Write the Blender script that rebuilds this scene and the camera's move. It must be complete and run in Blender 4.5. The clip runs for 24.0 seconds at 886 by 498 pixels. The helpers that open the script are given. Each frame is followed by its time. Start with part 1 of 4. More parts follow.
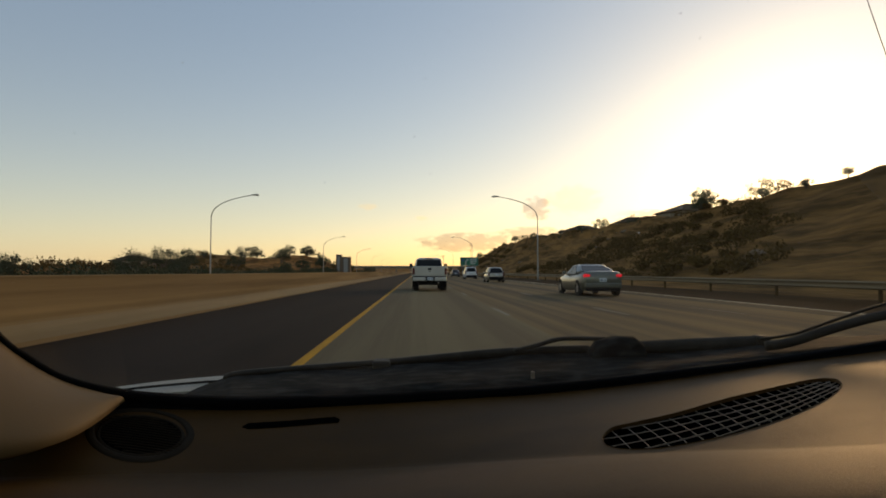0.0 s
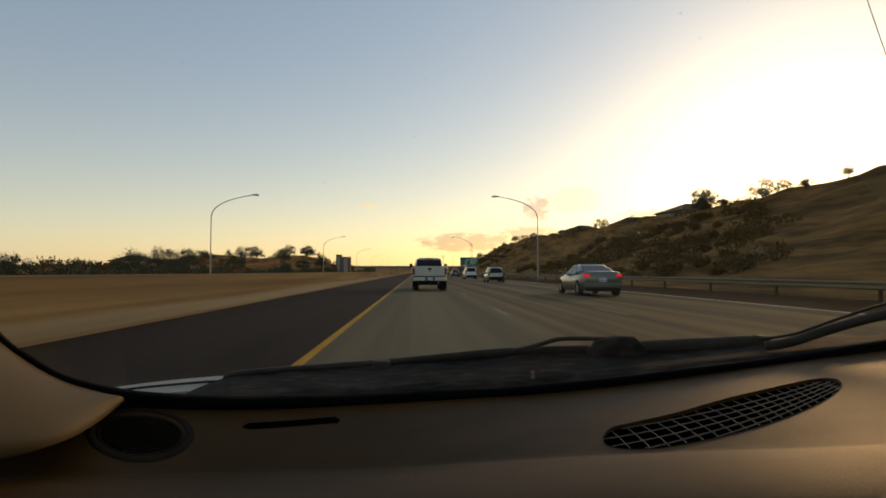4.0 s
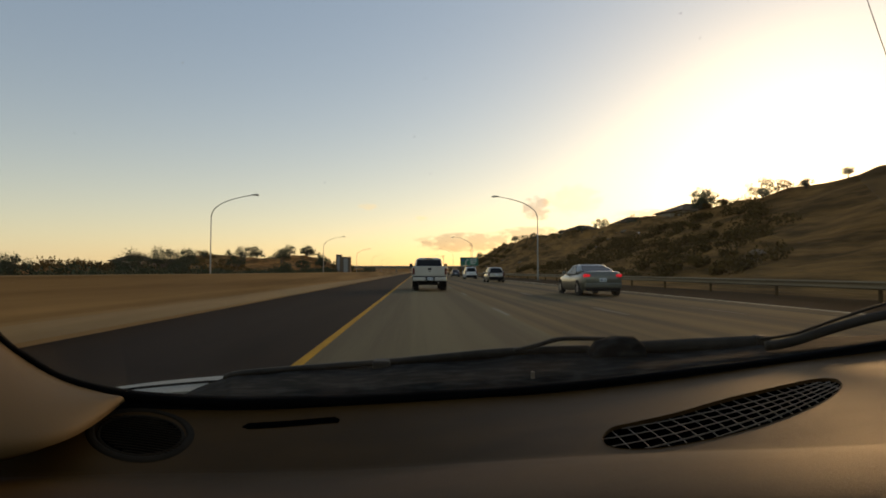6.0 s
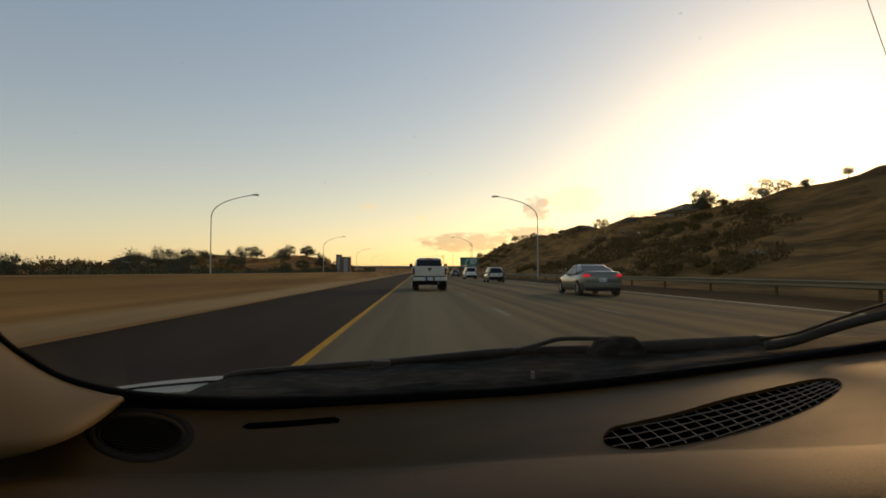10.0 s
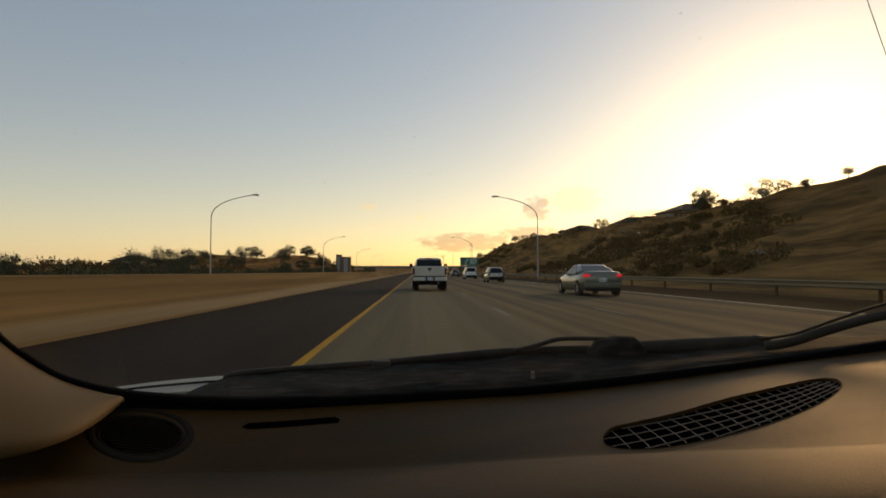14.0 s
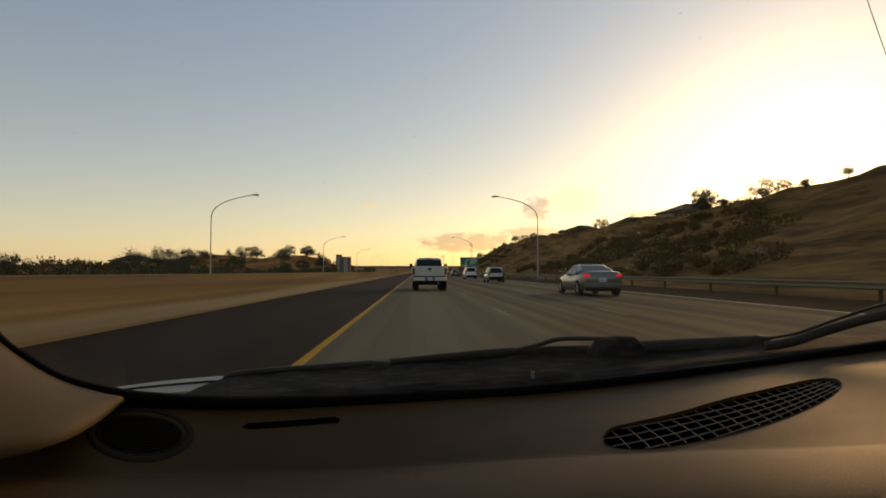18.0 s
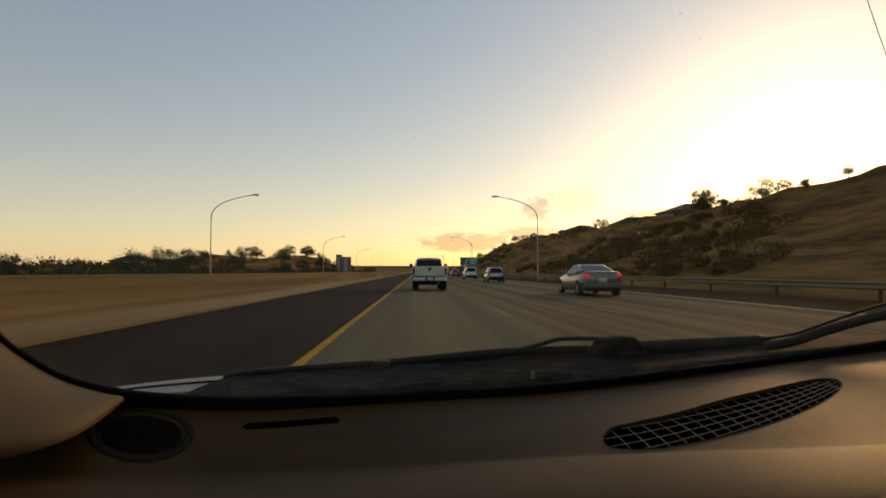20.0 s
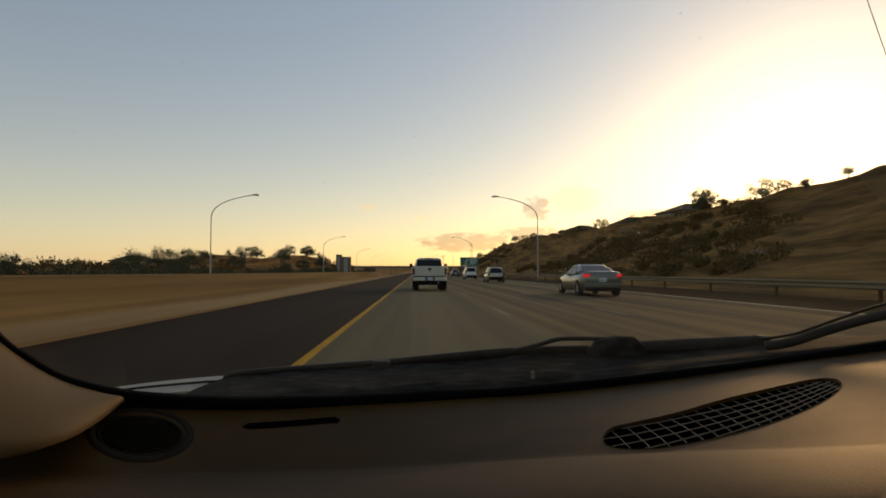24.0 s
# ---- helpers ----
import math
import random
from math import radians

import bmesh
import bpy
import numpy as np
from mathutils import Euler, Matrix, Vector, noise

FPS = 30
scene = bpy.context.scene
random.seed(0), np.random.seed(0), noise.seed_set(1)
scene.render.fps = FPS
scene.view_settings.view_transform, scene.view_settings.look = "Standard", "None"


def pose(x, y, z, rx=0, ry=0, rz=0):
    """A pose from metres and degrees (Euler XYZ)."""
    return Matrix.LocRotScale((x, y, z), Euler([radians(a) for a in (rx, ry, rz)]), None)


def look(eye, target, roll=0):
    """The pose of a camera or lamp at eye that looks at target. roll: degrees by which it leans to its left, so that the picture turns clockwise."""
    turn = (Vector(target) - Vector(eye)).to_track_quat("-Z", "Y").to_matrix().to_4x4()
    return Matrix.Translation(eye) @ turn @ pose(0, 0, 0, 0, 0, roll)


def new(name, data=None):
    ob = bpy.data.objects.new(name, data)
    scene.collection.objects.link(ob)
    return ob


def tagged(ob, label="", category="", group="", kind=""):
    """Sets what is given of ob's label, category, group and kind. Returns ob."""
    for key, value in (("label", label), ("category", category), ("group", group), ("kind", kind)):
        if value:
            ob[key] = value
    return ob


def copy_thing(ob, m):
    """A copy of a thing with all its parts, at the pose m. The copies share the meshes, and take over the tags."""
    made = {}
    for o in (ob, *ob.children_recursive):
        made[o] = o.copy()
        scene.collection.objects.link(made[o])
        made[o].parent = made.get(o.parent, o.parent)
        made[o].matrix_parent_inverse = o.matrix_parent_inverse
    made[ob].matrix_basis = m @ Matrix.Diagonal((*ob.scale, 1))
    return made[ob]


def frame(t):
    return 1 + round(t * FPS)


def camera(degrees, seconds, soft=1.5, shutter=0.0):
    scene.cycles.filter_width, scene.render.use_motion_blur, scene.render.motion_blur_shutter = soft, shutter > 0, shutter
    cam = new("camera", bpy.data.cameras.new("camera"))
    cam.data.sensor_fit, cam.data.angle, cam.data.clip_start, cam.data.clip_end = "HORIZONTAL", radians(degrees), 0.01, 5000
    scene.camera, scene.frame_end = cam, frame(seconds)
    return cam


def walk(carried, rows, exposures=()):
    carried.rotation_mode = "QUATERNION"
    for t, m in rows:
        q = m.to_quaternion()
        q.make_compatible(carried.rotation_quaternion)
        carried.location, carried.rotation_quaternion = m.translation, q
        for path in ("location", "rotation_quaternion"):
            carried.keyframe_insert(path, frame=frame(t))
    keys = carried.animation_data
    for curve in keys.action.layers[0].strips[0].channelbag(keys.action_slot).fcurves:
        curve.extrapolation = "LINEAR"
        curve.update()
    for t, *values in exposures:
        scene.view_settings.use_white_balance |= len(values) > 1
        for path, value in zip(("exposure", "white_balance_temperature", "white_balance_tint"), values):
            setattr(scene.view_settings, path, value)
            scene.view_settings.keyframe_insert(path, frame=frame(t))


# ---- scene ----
# ---- camera: fixed on the dashboard of a car in the inner lane ----
CABIN = pose(0, 0, 1.1, 2.24, 0, -2.58)          # cabin axes: x right, y ahead, z up, from the lens
cam = camera(75.0, 24.0, soft=1.8)
walk(cam, [(t, pose(0, 0, 1.1, 92.24, 0, -2.58)) for t in (0.0, 8.0, 16.0, 24.0)],
     exposures=[(0.0, 0.94, 7120, 13), (1.0, 1.00, 7230, 13), (2.0, 1.00, 7250, 13), (5.0, 0.96, 7350, 13), (7.0, 0.90, 7400, 14), (9.0, 0.86, 7250, 14), (10.0, 0.89, 7500, 14),
                (13.0, 0.90, 7850, 15), (16.0, 0.86, 7650, 15), (18.0, 0.86, 7650, 15), (21.0, 0.94, 7950, 15), (24.0, 0.88, 7700, 15)])

# ---- sky and sun ----
SUN_AZ, SUN_EL = 36.0, 8.6                        # degrees right of the road, degrees up
world = bpy.data.worlds.new("sky")
scene.world = world
world.use_nodes = True
wn, wl = world.node_tree.nodes, world.node_tree.links
wn.clear()
sky = wn.new("ShaderNodeTexSky")
sky.sky_type, sky.sun_disc = "NISHITA", False
sky.sun_elevation, sky.sun_rotation = radians(SUN_EL), radians(SUN_AZ)
sky.air_density, sky.dust_density, sky.ozone_density = 1.0, 0.8, 1.6


def wmath(op, a, b=None, clamp=False):
    n = wn.new("ShaderNodeMath")
    n.operation, n.use_clamp = op, clamp
    for i, v in enumerate((a, b)):
        if v is None:
            continue
        if isinstance(v, (int, float)):
            n.inputs[i].default_value = v
        else:
            wl.new(v, n.inputs[i])
    return n.outputs[0]


wtc = wn.new("ShaderNodeTexCoord")
wsep = wn.new("ShaderNodeSeparateXYZ")
wl.new(wtc.outputs["Generated"], wsep.inputs[0])
az = wmath("ARCTAN2", wsep.outputs[0], wsep.outputs[1])
el = wmath("ARCSINE", wsep.outputs[2])
wcomb = wn.new("ShaderNodeCombineXYZ")
wl.new(az, wcomb.inputs[0])
wl.new(wmath("MULTIPLY", el, 2.2), wcomb.inputs[1])
wnoise = wn.new("ShaderNodeTexNoise")
wnoise.inputs["Scale"].default_value, wnoise.inputs["Detail"].default_value = 52.0, 7.0
wl.new(wcomb.outputs[0], wnoise.inputs["Vector"])
puff = wmath("MULTIPLY", wmath("SUBTRACT", wnoise.outputs[0], 0.5), 3.0)


def cloud(az0, el0, half_w, half_h):
    """A soft cloud in the sky, in degrees: 0 outside, 1 in its middle."""
    a = wmath("DIVIDE", wmath("SUBTRACT", az, radians(az0)), radians(half_w))
    b = wmath("DIVIDE", wmath("SUBTRACT", el, radians(el0)), radians(half_h))
    r = wmath("ADD", wmath("MULTIPLY", a, a), wmath("MULTIPLY", b, b))
    inside = wmath("SUBTRACT", 1.0, r, True)
    body = wmath("MULTIPLY", wmath("ADD", wmath("SUBTRACT", wmath("MULTIPLY", inside, 1.2), 0.18), puff), 1.4, True)
    return wmath("MULTIPLY", body, wmath("MULTIPLY", inside, 2.5, True))


def cloud_layer(colour_in, clouds, tint):
    mask = None
    for c in clouds:
        m = cloud(*c)
        mask = m if mask is None else wmath("MAXIMUM", mask, m)
    mul = wn.new("ShaderNodeMix")
    mul.data_type, mul.blend_type = "RGBA", "MULTIPLY"
    wl.new(wmath("MULTIPLY", mask, 0.75), mul.inputs[0])
    wl.new(colour_in, mul.inputs[6])
    mul.inputs[7].default_value = (*tint, 1)
    return mul.outputs[2]


# evening haze: a thin even veil, thicker and warmer towards the horizon
low = wmath("POWER", wmath("SUBTRACT", 1.0, wmath("MULTIPLY", wmath("ABSOLUTE", el), 1 / 1.5708), True), 9.8)
hz = wn.new("ShaderNodeMix")
hz.data_type = "RGBA"
wl.new(low, hz.inputs[0])
hz.inputs[6].default_value = (0.52, 0.72, 1.07, 1)
towards = wmath("ADD", wmath("MULTIPLY", wmath("COSINE", wmath("SUBTRACT", az, radians(SUN_AZ))), 0.5), 0.5)
glowing = wn.new("ShaderNodeMix")
glowing.data_type = "RGBA"
wl.new(wmath("MULTIPLY", towards, towards), glowing.inputs[0])
glowing.inputs[6].default_value, glowing.inputs[7].default_value = (1.70, 1.84, 1.66, 1), (2.25, 1.30, 0.47, 1)
wl.new(glowing.outputs[2], hz.inputs[7])
veil = wn.new("ShaderNodeMix")
veil.data_type, veil.blend_type = "RGBA", "ADD"
veil.inputs[0].default_value = 1.0
wl.new(hz.outputs[2], veil.inputs[7])
dim = wn.new("ShaderNodeMix")
dim.data_type, dim.blend_type = "RGBA", "MULTIPLY"
dim.inputs[0].default_value, dim.inputs[7].default_value = 1.0, (0.50, 0.49, 0.465, 1)
wl.new(sky.outputs[0], dim.inputs[6])
wl.new(dim.outputs[2], veil.inputs[6])
SKY_PLAIN = veil.outputs[2]

sky_col = cloud_layer(SKY_PLAIN, [(5.2, 2.9, 6.4, 1.15), (11.5, 3.6, 4.6, 1.0), (11.8, 6.2, 1.6, 1.5), (25.5, 5.2, 8.0, 0.9)], (0.58, 0.50, 0.52))
sky_col = cloud_layer(sky_col, [(15.5, 6.9, 3.4, 1.7), (-4.9, 6.4, 1.1, 0.4), (0.5, 5.3, 0.8, 0.3)], (1.16, 0.98, 0.80))
wbg = wn.new("ShaderNodeBackground")
wbg.inputs[1].default_value = 0.115
wout = wn.new("ShaderNodeOutputWorld")
wl.new(sky_col, wbg.inputs[0])
wl.new(wbg.outputs[0], wout.inputs[0])

sun_dir = Vector((math.sin(radians(SUN_AZ)) * math.cos(radians(SUN_EL)), math.cos(radians(SUN_AZ)) * math.cos(radians(SUN_EL)), math.sin(radians(SUN_EL))))
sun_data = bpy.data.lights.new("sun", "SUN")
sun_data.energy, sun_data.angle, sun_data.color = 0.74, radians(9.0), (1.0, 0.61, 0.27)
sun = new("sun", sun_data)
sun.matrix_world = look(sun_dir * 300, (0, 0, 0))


# ---- materials ----
def material(name, base, rough=0.7, second=None, scale=3.0, stretch=(1, 1, 1), mix=0.5, fine=40.0, bump=0.2, bump_dist=0.01, metal=0.0,
             coords="Object", per_piece=0.0, specular=0.5, coat=0.0, band=(0.35, 0.68)):
    """A surface with two scales of variation between base and second, and fine relief."""
    m = bpy.data.materials.new(name)
    m.use_nodes = True
    n, l = m.node_tree.nodes, m.node_tree.links
    b = n["Principled BSDF"]
    b.inputs["Roughness"].default_value, b.inputs["Metallic"].default_value = rough, metal
    b.inputs["Specular IOR Level"].default_value = specular
    b.inputs["Coat Weight"].default_value = coat
    tc = n.new("ShaderNodeTexCoord")
    mp = n.new("ShaderNodeMapping")
    mp.inputs["Scale"].default_value = stretch
    l.new(tc.outputs[coords], mp.inputs[0])
    big = n.new("ShaderNodeTexNoise")
    big.inputs["Scale"].default_value, big.inputs["Detail"].default_value = scale, 5.0
    small = n.new("ShaderNodeTexNoise")
    small.inputs["Scale"].default_value, small.inputs["Detail"].default_value = fine, 3.0
    l.new(mp.outputs[0], big.inputs["Vector"])
    l.new(mp.outputs[0], small.inputs["Vector"])
    ramp = n.new("ShaderNodeMapRange")
    ramp.inputs["From Min"].default_value, ramp.inputs["From Max"].default_value = band
    l.new(big.outputs[0], ramp.inputs[0])
    fac = n.new("ShaderNodeMath")
    fac.operation = "MULTIPLY_ADD"
    fac.inputs[1].default_value, fac.inputs[2].default_value = 0.5, -0.25
    l.new(small.outputs[0], fac.inputs[0])
    add = n.new("ShaderNodeMath")
    add.use_clamp = True
    l.new(ramp.outputs[0], add.inputs[0])
    l.new(fac.outputs[0], add.inputs[1])
    mx = n.new("ShaderNodeMix")
    mx.data_type = "RGBA"
    sc = n.new("ShaderNodeMath")
    sc.operation = "MULTIPLY"
    sc.inputs[1].default_value = mix
    l.new(add.outputs[0], sc.inputs[0])
    l.new(sc.outputs[0], mx.inputs[0])
    mx.inputs[6].default_value = (*base, 1)
    mx.inputs[7].default_value = (*(second or [c * 0.6 for c in base]), 1)
    out = mx.outputs[2]
    if per_piece:
        info = n.new("ShaderNodeObjectInfo")
        hsv = n.new("ShaderNodeHueSaturation")
        pr = n.new("ShaderNodeMapRange")
        pr.inputs["To Min"].default_value, pr.inputs["To Max"].default_value = 1 - per_piece, 1 + per_piece
        l.new(info.outputs["Random"], pr.inputs[0])
        l.new(pr.outputs[0], hsv.inputs["Value"])
        l.new(out, hsv.inputs["Color"])
        out = hsv.outputs[0]
    l.new(out, b.inputs["Base Color"])
    if bump:
        bp = n.new("ShaderNodeBump")
        bp.inputs["Strength"].default_value, bp.inputs["Distance"].default_value = bump, bump_dist
        l.new(small.outputs[0], bp.inputs["Height"])
        l.new(bp.outputs[0], b.inputs["Normal"])
    return m


def glow(name, colour, strength):
    m = material(name, colour, 0.3, bump=0)
    b = m.node_tree.nodes["Principled BSDF"]
    b.inputs["Emission Color"].default_value, b.inputs["Emission Strength"].default_value = (*colour, 1), strength
    return m


def clear_glass(name, tint=(0.97, 0.98, 0.97)):
    """A thin pane: light goes straight through, with the gloss of a real pane."""
    m = bpy.data.materials.new(name)
    m.use_nodes = True
    n, l = m.node_tree.nodes, m.node_tree.links
    n.remove(n["Principled BSDF"])
    tr = n.new("ShaderNodeBsdfTransparent")
    tr.inputs[0].default_value = (*tint, 1)
    gl = n.new("ShaderNodeBsdfGlossy")
    gl.inputs["Roughness"].default_value = 0.02
    fr = n.new("ShaderNodeFresnel")
    fr.inputs[0].default_value = 1.25
    mx = n.new("ShaderNodeMixShader")
    sc = n.new("ShaderNodeMath")
    sc.operation = "MULTIPLY"
    sc.inputs[1].default_value = 0.10             # coated pane
    l.new(fr.outputs[0], sc.inputs[0])
    l.new(sc.outputs[0], mx.inputs[0])
    l.new(tr.outputs[0], mx.inputs[1])
    l.new(gl.outputs[0], mx.inputs[2])
    tc, dust = n.new("ShaderNodeTexCoord"), n.new("ShaderNodeTexNoise")
    dust.inputs["Scale"].default_value, dust.inputs["Detail"].default_value = 110.0, 2.0
    film, rg, rg2 = n.new("ShaderNodeTexNoise"), n.new("ShaderNodeMapRange"), n.new("ShaderNodeMapRange")
    film.inputs["Scale"].default_value, film.inputs["Detail"].default_value = 6.0, 6.0
    rg.inputs["From Min"].default_value, rg.inputs["From Max"].default_value, rg.inputs["To Max"].default_value = 0.74, 0.80, 0.22
    rg2.inputs["From Min"].default_value, rg2.inputs["From Max"].default_value, rg2.inputs["To Max"].default_value = 0.35, 0.75, 0.014
    l.new(tc.outputs["Object"], dust.inputs["Vector"]), l.new(tc.outputs["Object"], film.inputs["Vector"])
    l.new(dust.outputs[0], rg.inputs[0]), l.new(film.outputs[0], rg2.inputs[0])
    both = n.new("ShaderNodeMath")
    both.operation = "MAXIMUM"
    l.new(rg.outputs[0], both.inputs[0]), l.new(rg2.outputs[0], both.inputs[1])
    sep, foot, patch, wash = n.new("ShaderNodeSeparateXYZ"), n.new("ShaderNodeMapRange"), n.new("ShaderNodeTexNoise"), n.new("ShaderNodeMapRange")
    foot.inputs["From Min"].default_value, foot.inputs["From Max"].default_value = 0.990, 0.895      # grime gathers at the foot of the screen
    patch.inputs["Scale"].default_value, patch.inputs["Detail"].default_value = 13.0, 6.0
    wash.inputs["From Min"].default_value, wash.inputs["From Max"].default_value, wash.inputs["To Max"].default_value = 0.42, 0.72, 0.020
    l.new(tc.outputs["Object"], sep.inputs[0]), l.new(sep.outputs[2], foot.inputs[0])
    l.new(tc.outputs["Object"], patch.inputs["Vector"]), l.new(patch.outputs[0], wash.inputs[0])
    grime, total = n.new("ShaderNodeMath"), n.new("ShaderNodeMath")
    grime.operation = "MULTIPLY"
    l.new(foot.outputs[0], grime.inputs[0]), l.new(wash.outputs[0], grime.inputs[1])
    l.new(both.outputs[0], total.inputs[0]), l.new(grime.outputs[0], total.inputs[1])
    scat = n.new("ShaderNodeBsdfTranslucent")
    scat.inputs[0].default_value = (0.7, 0.68, 0.64, 1)
    mx2 = n.new("ShaderNodeMixShader")
    l.new(total.outputs[0], mx2.inputs[0])
    l.new(mx.outputs[0], mx2.inputs[1]), l.new(scat.outputs[0], mx2.inputs[2])
    l.new(mx2.outputs[0], n["Material Output"].inputs[0])
    return m


M_dash = material("dash_plastic", (0.078, 0.0355, 0.0062), 0.6, (0.054, 0.0248, 0.0044), 7, stretch=(1, 2.2, 1), mix=0.8, fine=380, bump=0.26, bump_dist=0.0016, specular=0.12)
M_trim = material("trim_plastic", (0.146, 0.088, 0.024), 0.7, (0.112, 0.067, 0.018), 5, mix=0.6, fine=420, bump=0.10, bump_dist=0.0015)
M_black = material("black_plastic", (0.008, 0.008, 0.008), 0.6, (0.013, 0.013, 0.013), 9, fine=160, bump=0.2, bump_dist=0.002, specular=0.1)
M_ring = material("worn_dark_plastic", (0.034, 0.022, 0.011), 0.75, (0.022, 0.015, 0.008), 30, mix=0.8, fine=300, bump=0.2, bump_dist=0.001, specular=0.1)
M_rubber = material("rubber", (0.004, 0.004, 0.004), 0.9, (0.006, 0.006, 0.006), 9, fine=200, bump=0.1, specular=0.1)
# near-black: puts the dark inside vent, slot and grille into the colour
M_void = material("opening_black", (0.0015, 0.0015, 0.0015), 0.95, (0.003, 0.003, 0.003), 9, fine=200, bump=0.1, specular=0.0)
# faded grey-brown, lightened further to carry the sun glare over the wipers
M_wiper = material("faded_glare_wiper_plastic", (0.031, 0.025, 0.017), 0.65, (0.060, 0.048, 0.032), 20, mix=0.8, fine=180, bump=0.25, bump_dist=0.002, specular=0.15, band=(0.42, 0.7))
M_cowl = material("cowl_plastic", (0.006, 0.0065, 0.006), 0.85, (0.036, 0.036, 0.030), 26, stretch=(1, 1.6, 2), mix=0.9, fine=230, bump=0.3, bump_dist=0.003, specular=0.03, band=(0.46, 0.72))
M_bar = material("vent_plastic", (0.23, 0.175, 0.125), 0.8, fine=300, bump=0.1)
M_white = material("white_paint", (0.70, 0.69, 0.65), 0.3, (0.58, 0.56, 0.52), 1.4, mix=0.8, bump=0, coat=0.6)
M_pickup = material("aged_white_paint", (0.56, 0.51, 0.42), 0.38, (0.48, 0.43, 0.35), 1.4, mix=0.8, bump=0, coat=0.35)
# mottled, darker and browner than the M_white of the other panels
M_bonnet = material("dull_white_paint", (0.31, 0.27, 0.205), 0.5, (0.20, 0.17, 0.125), 7.0, stretch=(0.5, 3, 1), mix=0.9, fine=60, bump=0, specular=0.3)
M_silver = material("silver_paint", (0.42, 0.42, 0.41), 0.32, (0.36, 0.36, 0.35), 2, bump=0, metal=0.5, coat=0.6)
M_grey = material("grey_green_paint", (0.128, 0.124, 0.090), 0.34, (0.098, 0.095, 0.070), 2, bump=0, metal=0.4, coat=0.7)
M_gold = material("champagne_paint", (0.40, 0.36, 0.29), 0.32, (0.34, 0.31, 0.25), 2, bump=0, metal=0.4, coat=0.6)
M_dark = material("dark_paint", (0.03, 0.033, 0.045), 0.28, (0.04, 0.04, 0.05), 2, bump=0, coat=0.7)
M_carglass = material("tinted_glass", (0.012, 0.014, 0.015), 0.14, (0.02, 0.02, 0.02), 2, bump=0, specular=0.13)
M_tyre = material("tyre_rubber", (0.018, 0.018, 0.018), 0.85, (0.03, 0.028, 0.025), 8, fine=60, bump=0.3)
M_rim = material("wheel_alloy", (0.45, 0.45, 0.46), 0.35, (0.3, 0.3, 0.3), 6, metal=0.9, bump=0)
M_chrome = material("chrome", (0.6, 0.6, 0.6), 0.15, (0.45, 0.45, 0.45), 5, metal=1.0, bump=0)
M_tail = material("tail_lens", (0.13, 0.012, 0.011), 0.25, (0.09, 0.009, 0.009), 12, bump=0)
M_tail_on = glow("brake_light_lit", (0.42, 0.008, 0.014), 0.55)
M_plate = material("plate_paint", (0.7, 0.72, 0.70), 0.5, bump=0)
M_plate_bar = material("plate_bars", (0.06, 0.08, 0.16), 0.5, bump=0)
M_asphalt = material("asphalt", (0.0140, 0.0083, 0.0043), 0.95, (0.022, 0.0132, 0.0070), 1.2, stretch=(1, 0.06, 1), mix=0.8, fine=30, bump=0.35, bump_dist=0.01, specular=0.09)
M_conc_lane = material("concrete_lane", (0.140, 0.107, 0.047), 0.9, (0.085, 0.061, 0.026), 0.8, stretch=(1.2, 0.012, 1), mix=0.9, fine=14, bump=0.2, band=(0.40, 0.60), specular=0.2)
M_conc_dark = material("concrete_worn", (0.146, 0.094, 0.031), 0.9, (0.052, 0.034, 0.0115), 0.9, stretch=(1.2, 0.008, 1), mix=1.0, fine=10, bump=0.2, band=(0.42, 0.58), specular=0.2)
M_shoulder = material("shoulder_dirt", (0.046, 0.024, 0.0072), 0.95, (0.028, 0.015, 0.005), 0.9, stretch=(1, 0.025, 1), mix=0.9, fine=12, bump=0.25, specular=0.03)
M_yellow = material("yellow_line", (0.55, 0.262, 0.012), 0.8, (0.38, 0.185, 0.013), 3, stretch=(4, 0.3, 1), mix=0.8, fine=50, bump=0.2, specular=0.1)
M_line = material("white_line", (0.58, 0.47, 0.31), 0.8, (0.30, 0.24, 0.155), 3, stretch=(4, 0.3, 1), mix=0.9, fine=50, bump=0.2)
M_dashline = material("worn_lane_paint", (0.19, 0.155, 0.10), 0.85, (0.09, 0.072, 0.045), 3, stretch=(4, 0.6, 1), mix=0.9, fine=50, bump=0.2)
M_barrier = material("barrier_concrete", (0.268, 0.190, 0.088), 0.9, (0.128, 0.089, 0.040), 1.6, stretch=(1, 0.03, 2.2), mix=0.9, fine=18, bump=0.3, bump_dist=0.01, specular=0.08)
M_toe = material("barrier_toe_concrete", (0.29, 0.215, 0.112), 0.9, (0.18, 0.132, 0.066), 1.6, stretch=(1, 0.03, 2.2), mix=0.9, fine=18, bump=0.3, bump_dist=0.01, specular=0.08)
M_ground = material("dry_ground", (0.295, 0.147, 0.044), 0.95, (0.092, 0.049, 0.015), 0.20, stretch=(1.5, 0.35, 1.8), mix=1.0, fine=1.1, bump=0.7, bump_dist=0.5, band=(0.40, 0.60), specular=0.03)
M_grass = material("dry_grass", (0.19, 0.100, 0.030), 0.95, (0.09, 0.055, 0.016), 0.12, mix=0.9, fine=6, bump=0.3, specular=0.03)
for node in M_ground.node_tree.nodes:
    if node.type == "TEX_NOISE" and node.inputs["Scale"].default_value < 0.5:
        node.inputs["Detail"].default_value, node.inputs["Roughness"].default_value = 9.0, 0.68
gn, gl = M_grass.node_tree.nodes, M_grass.node_tree.links
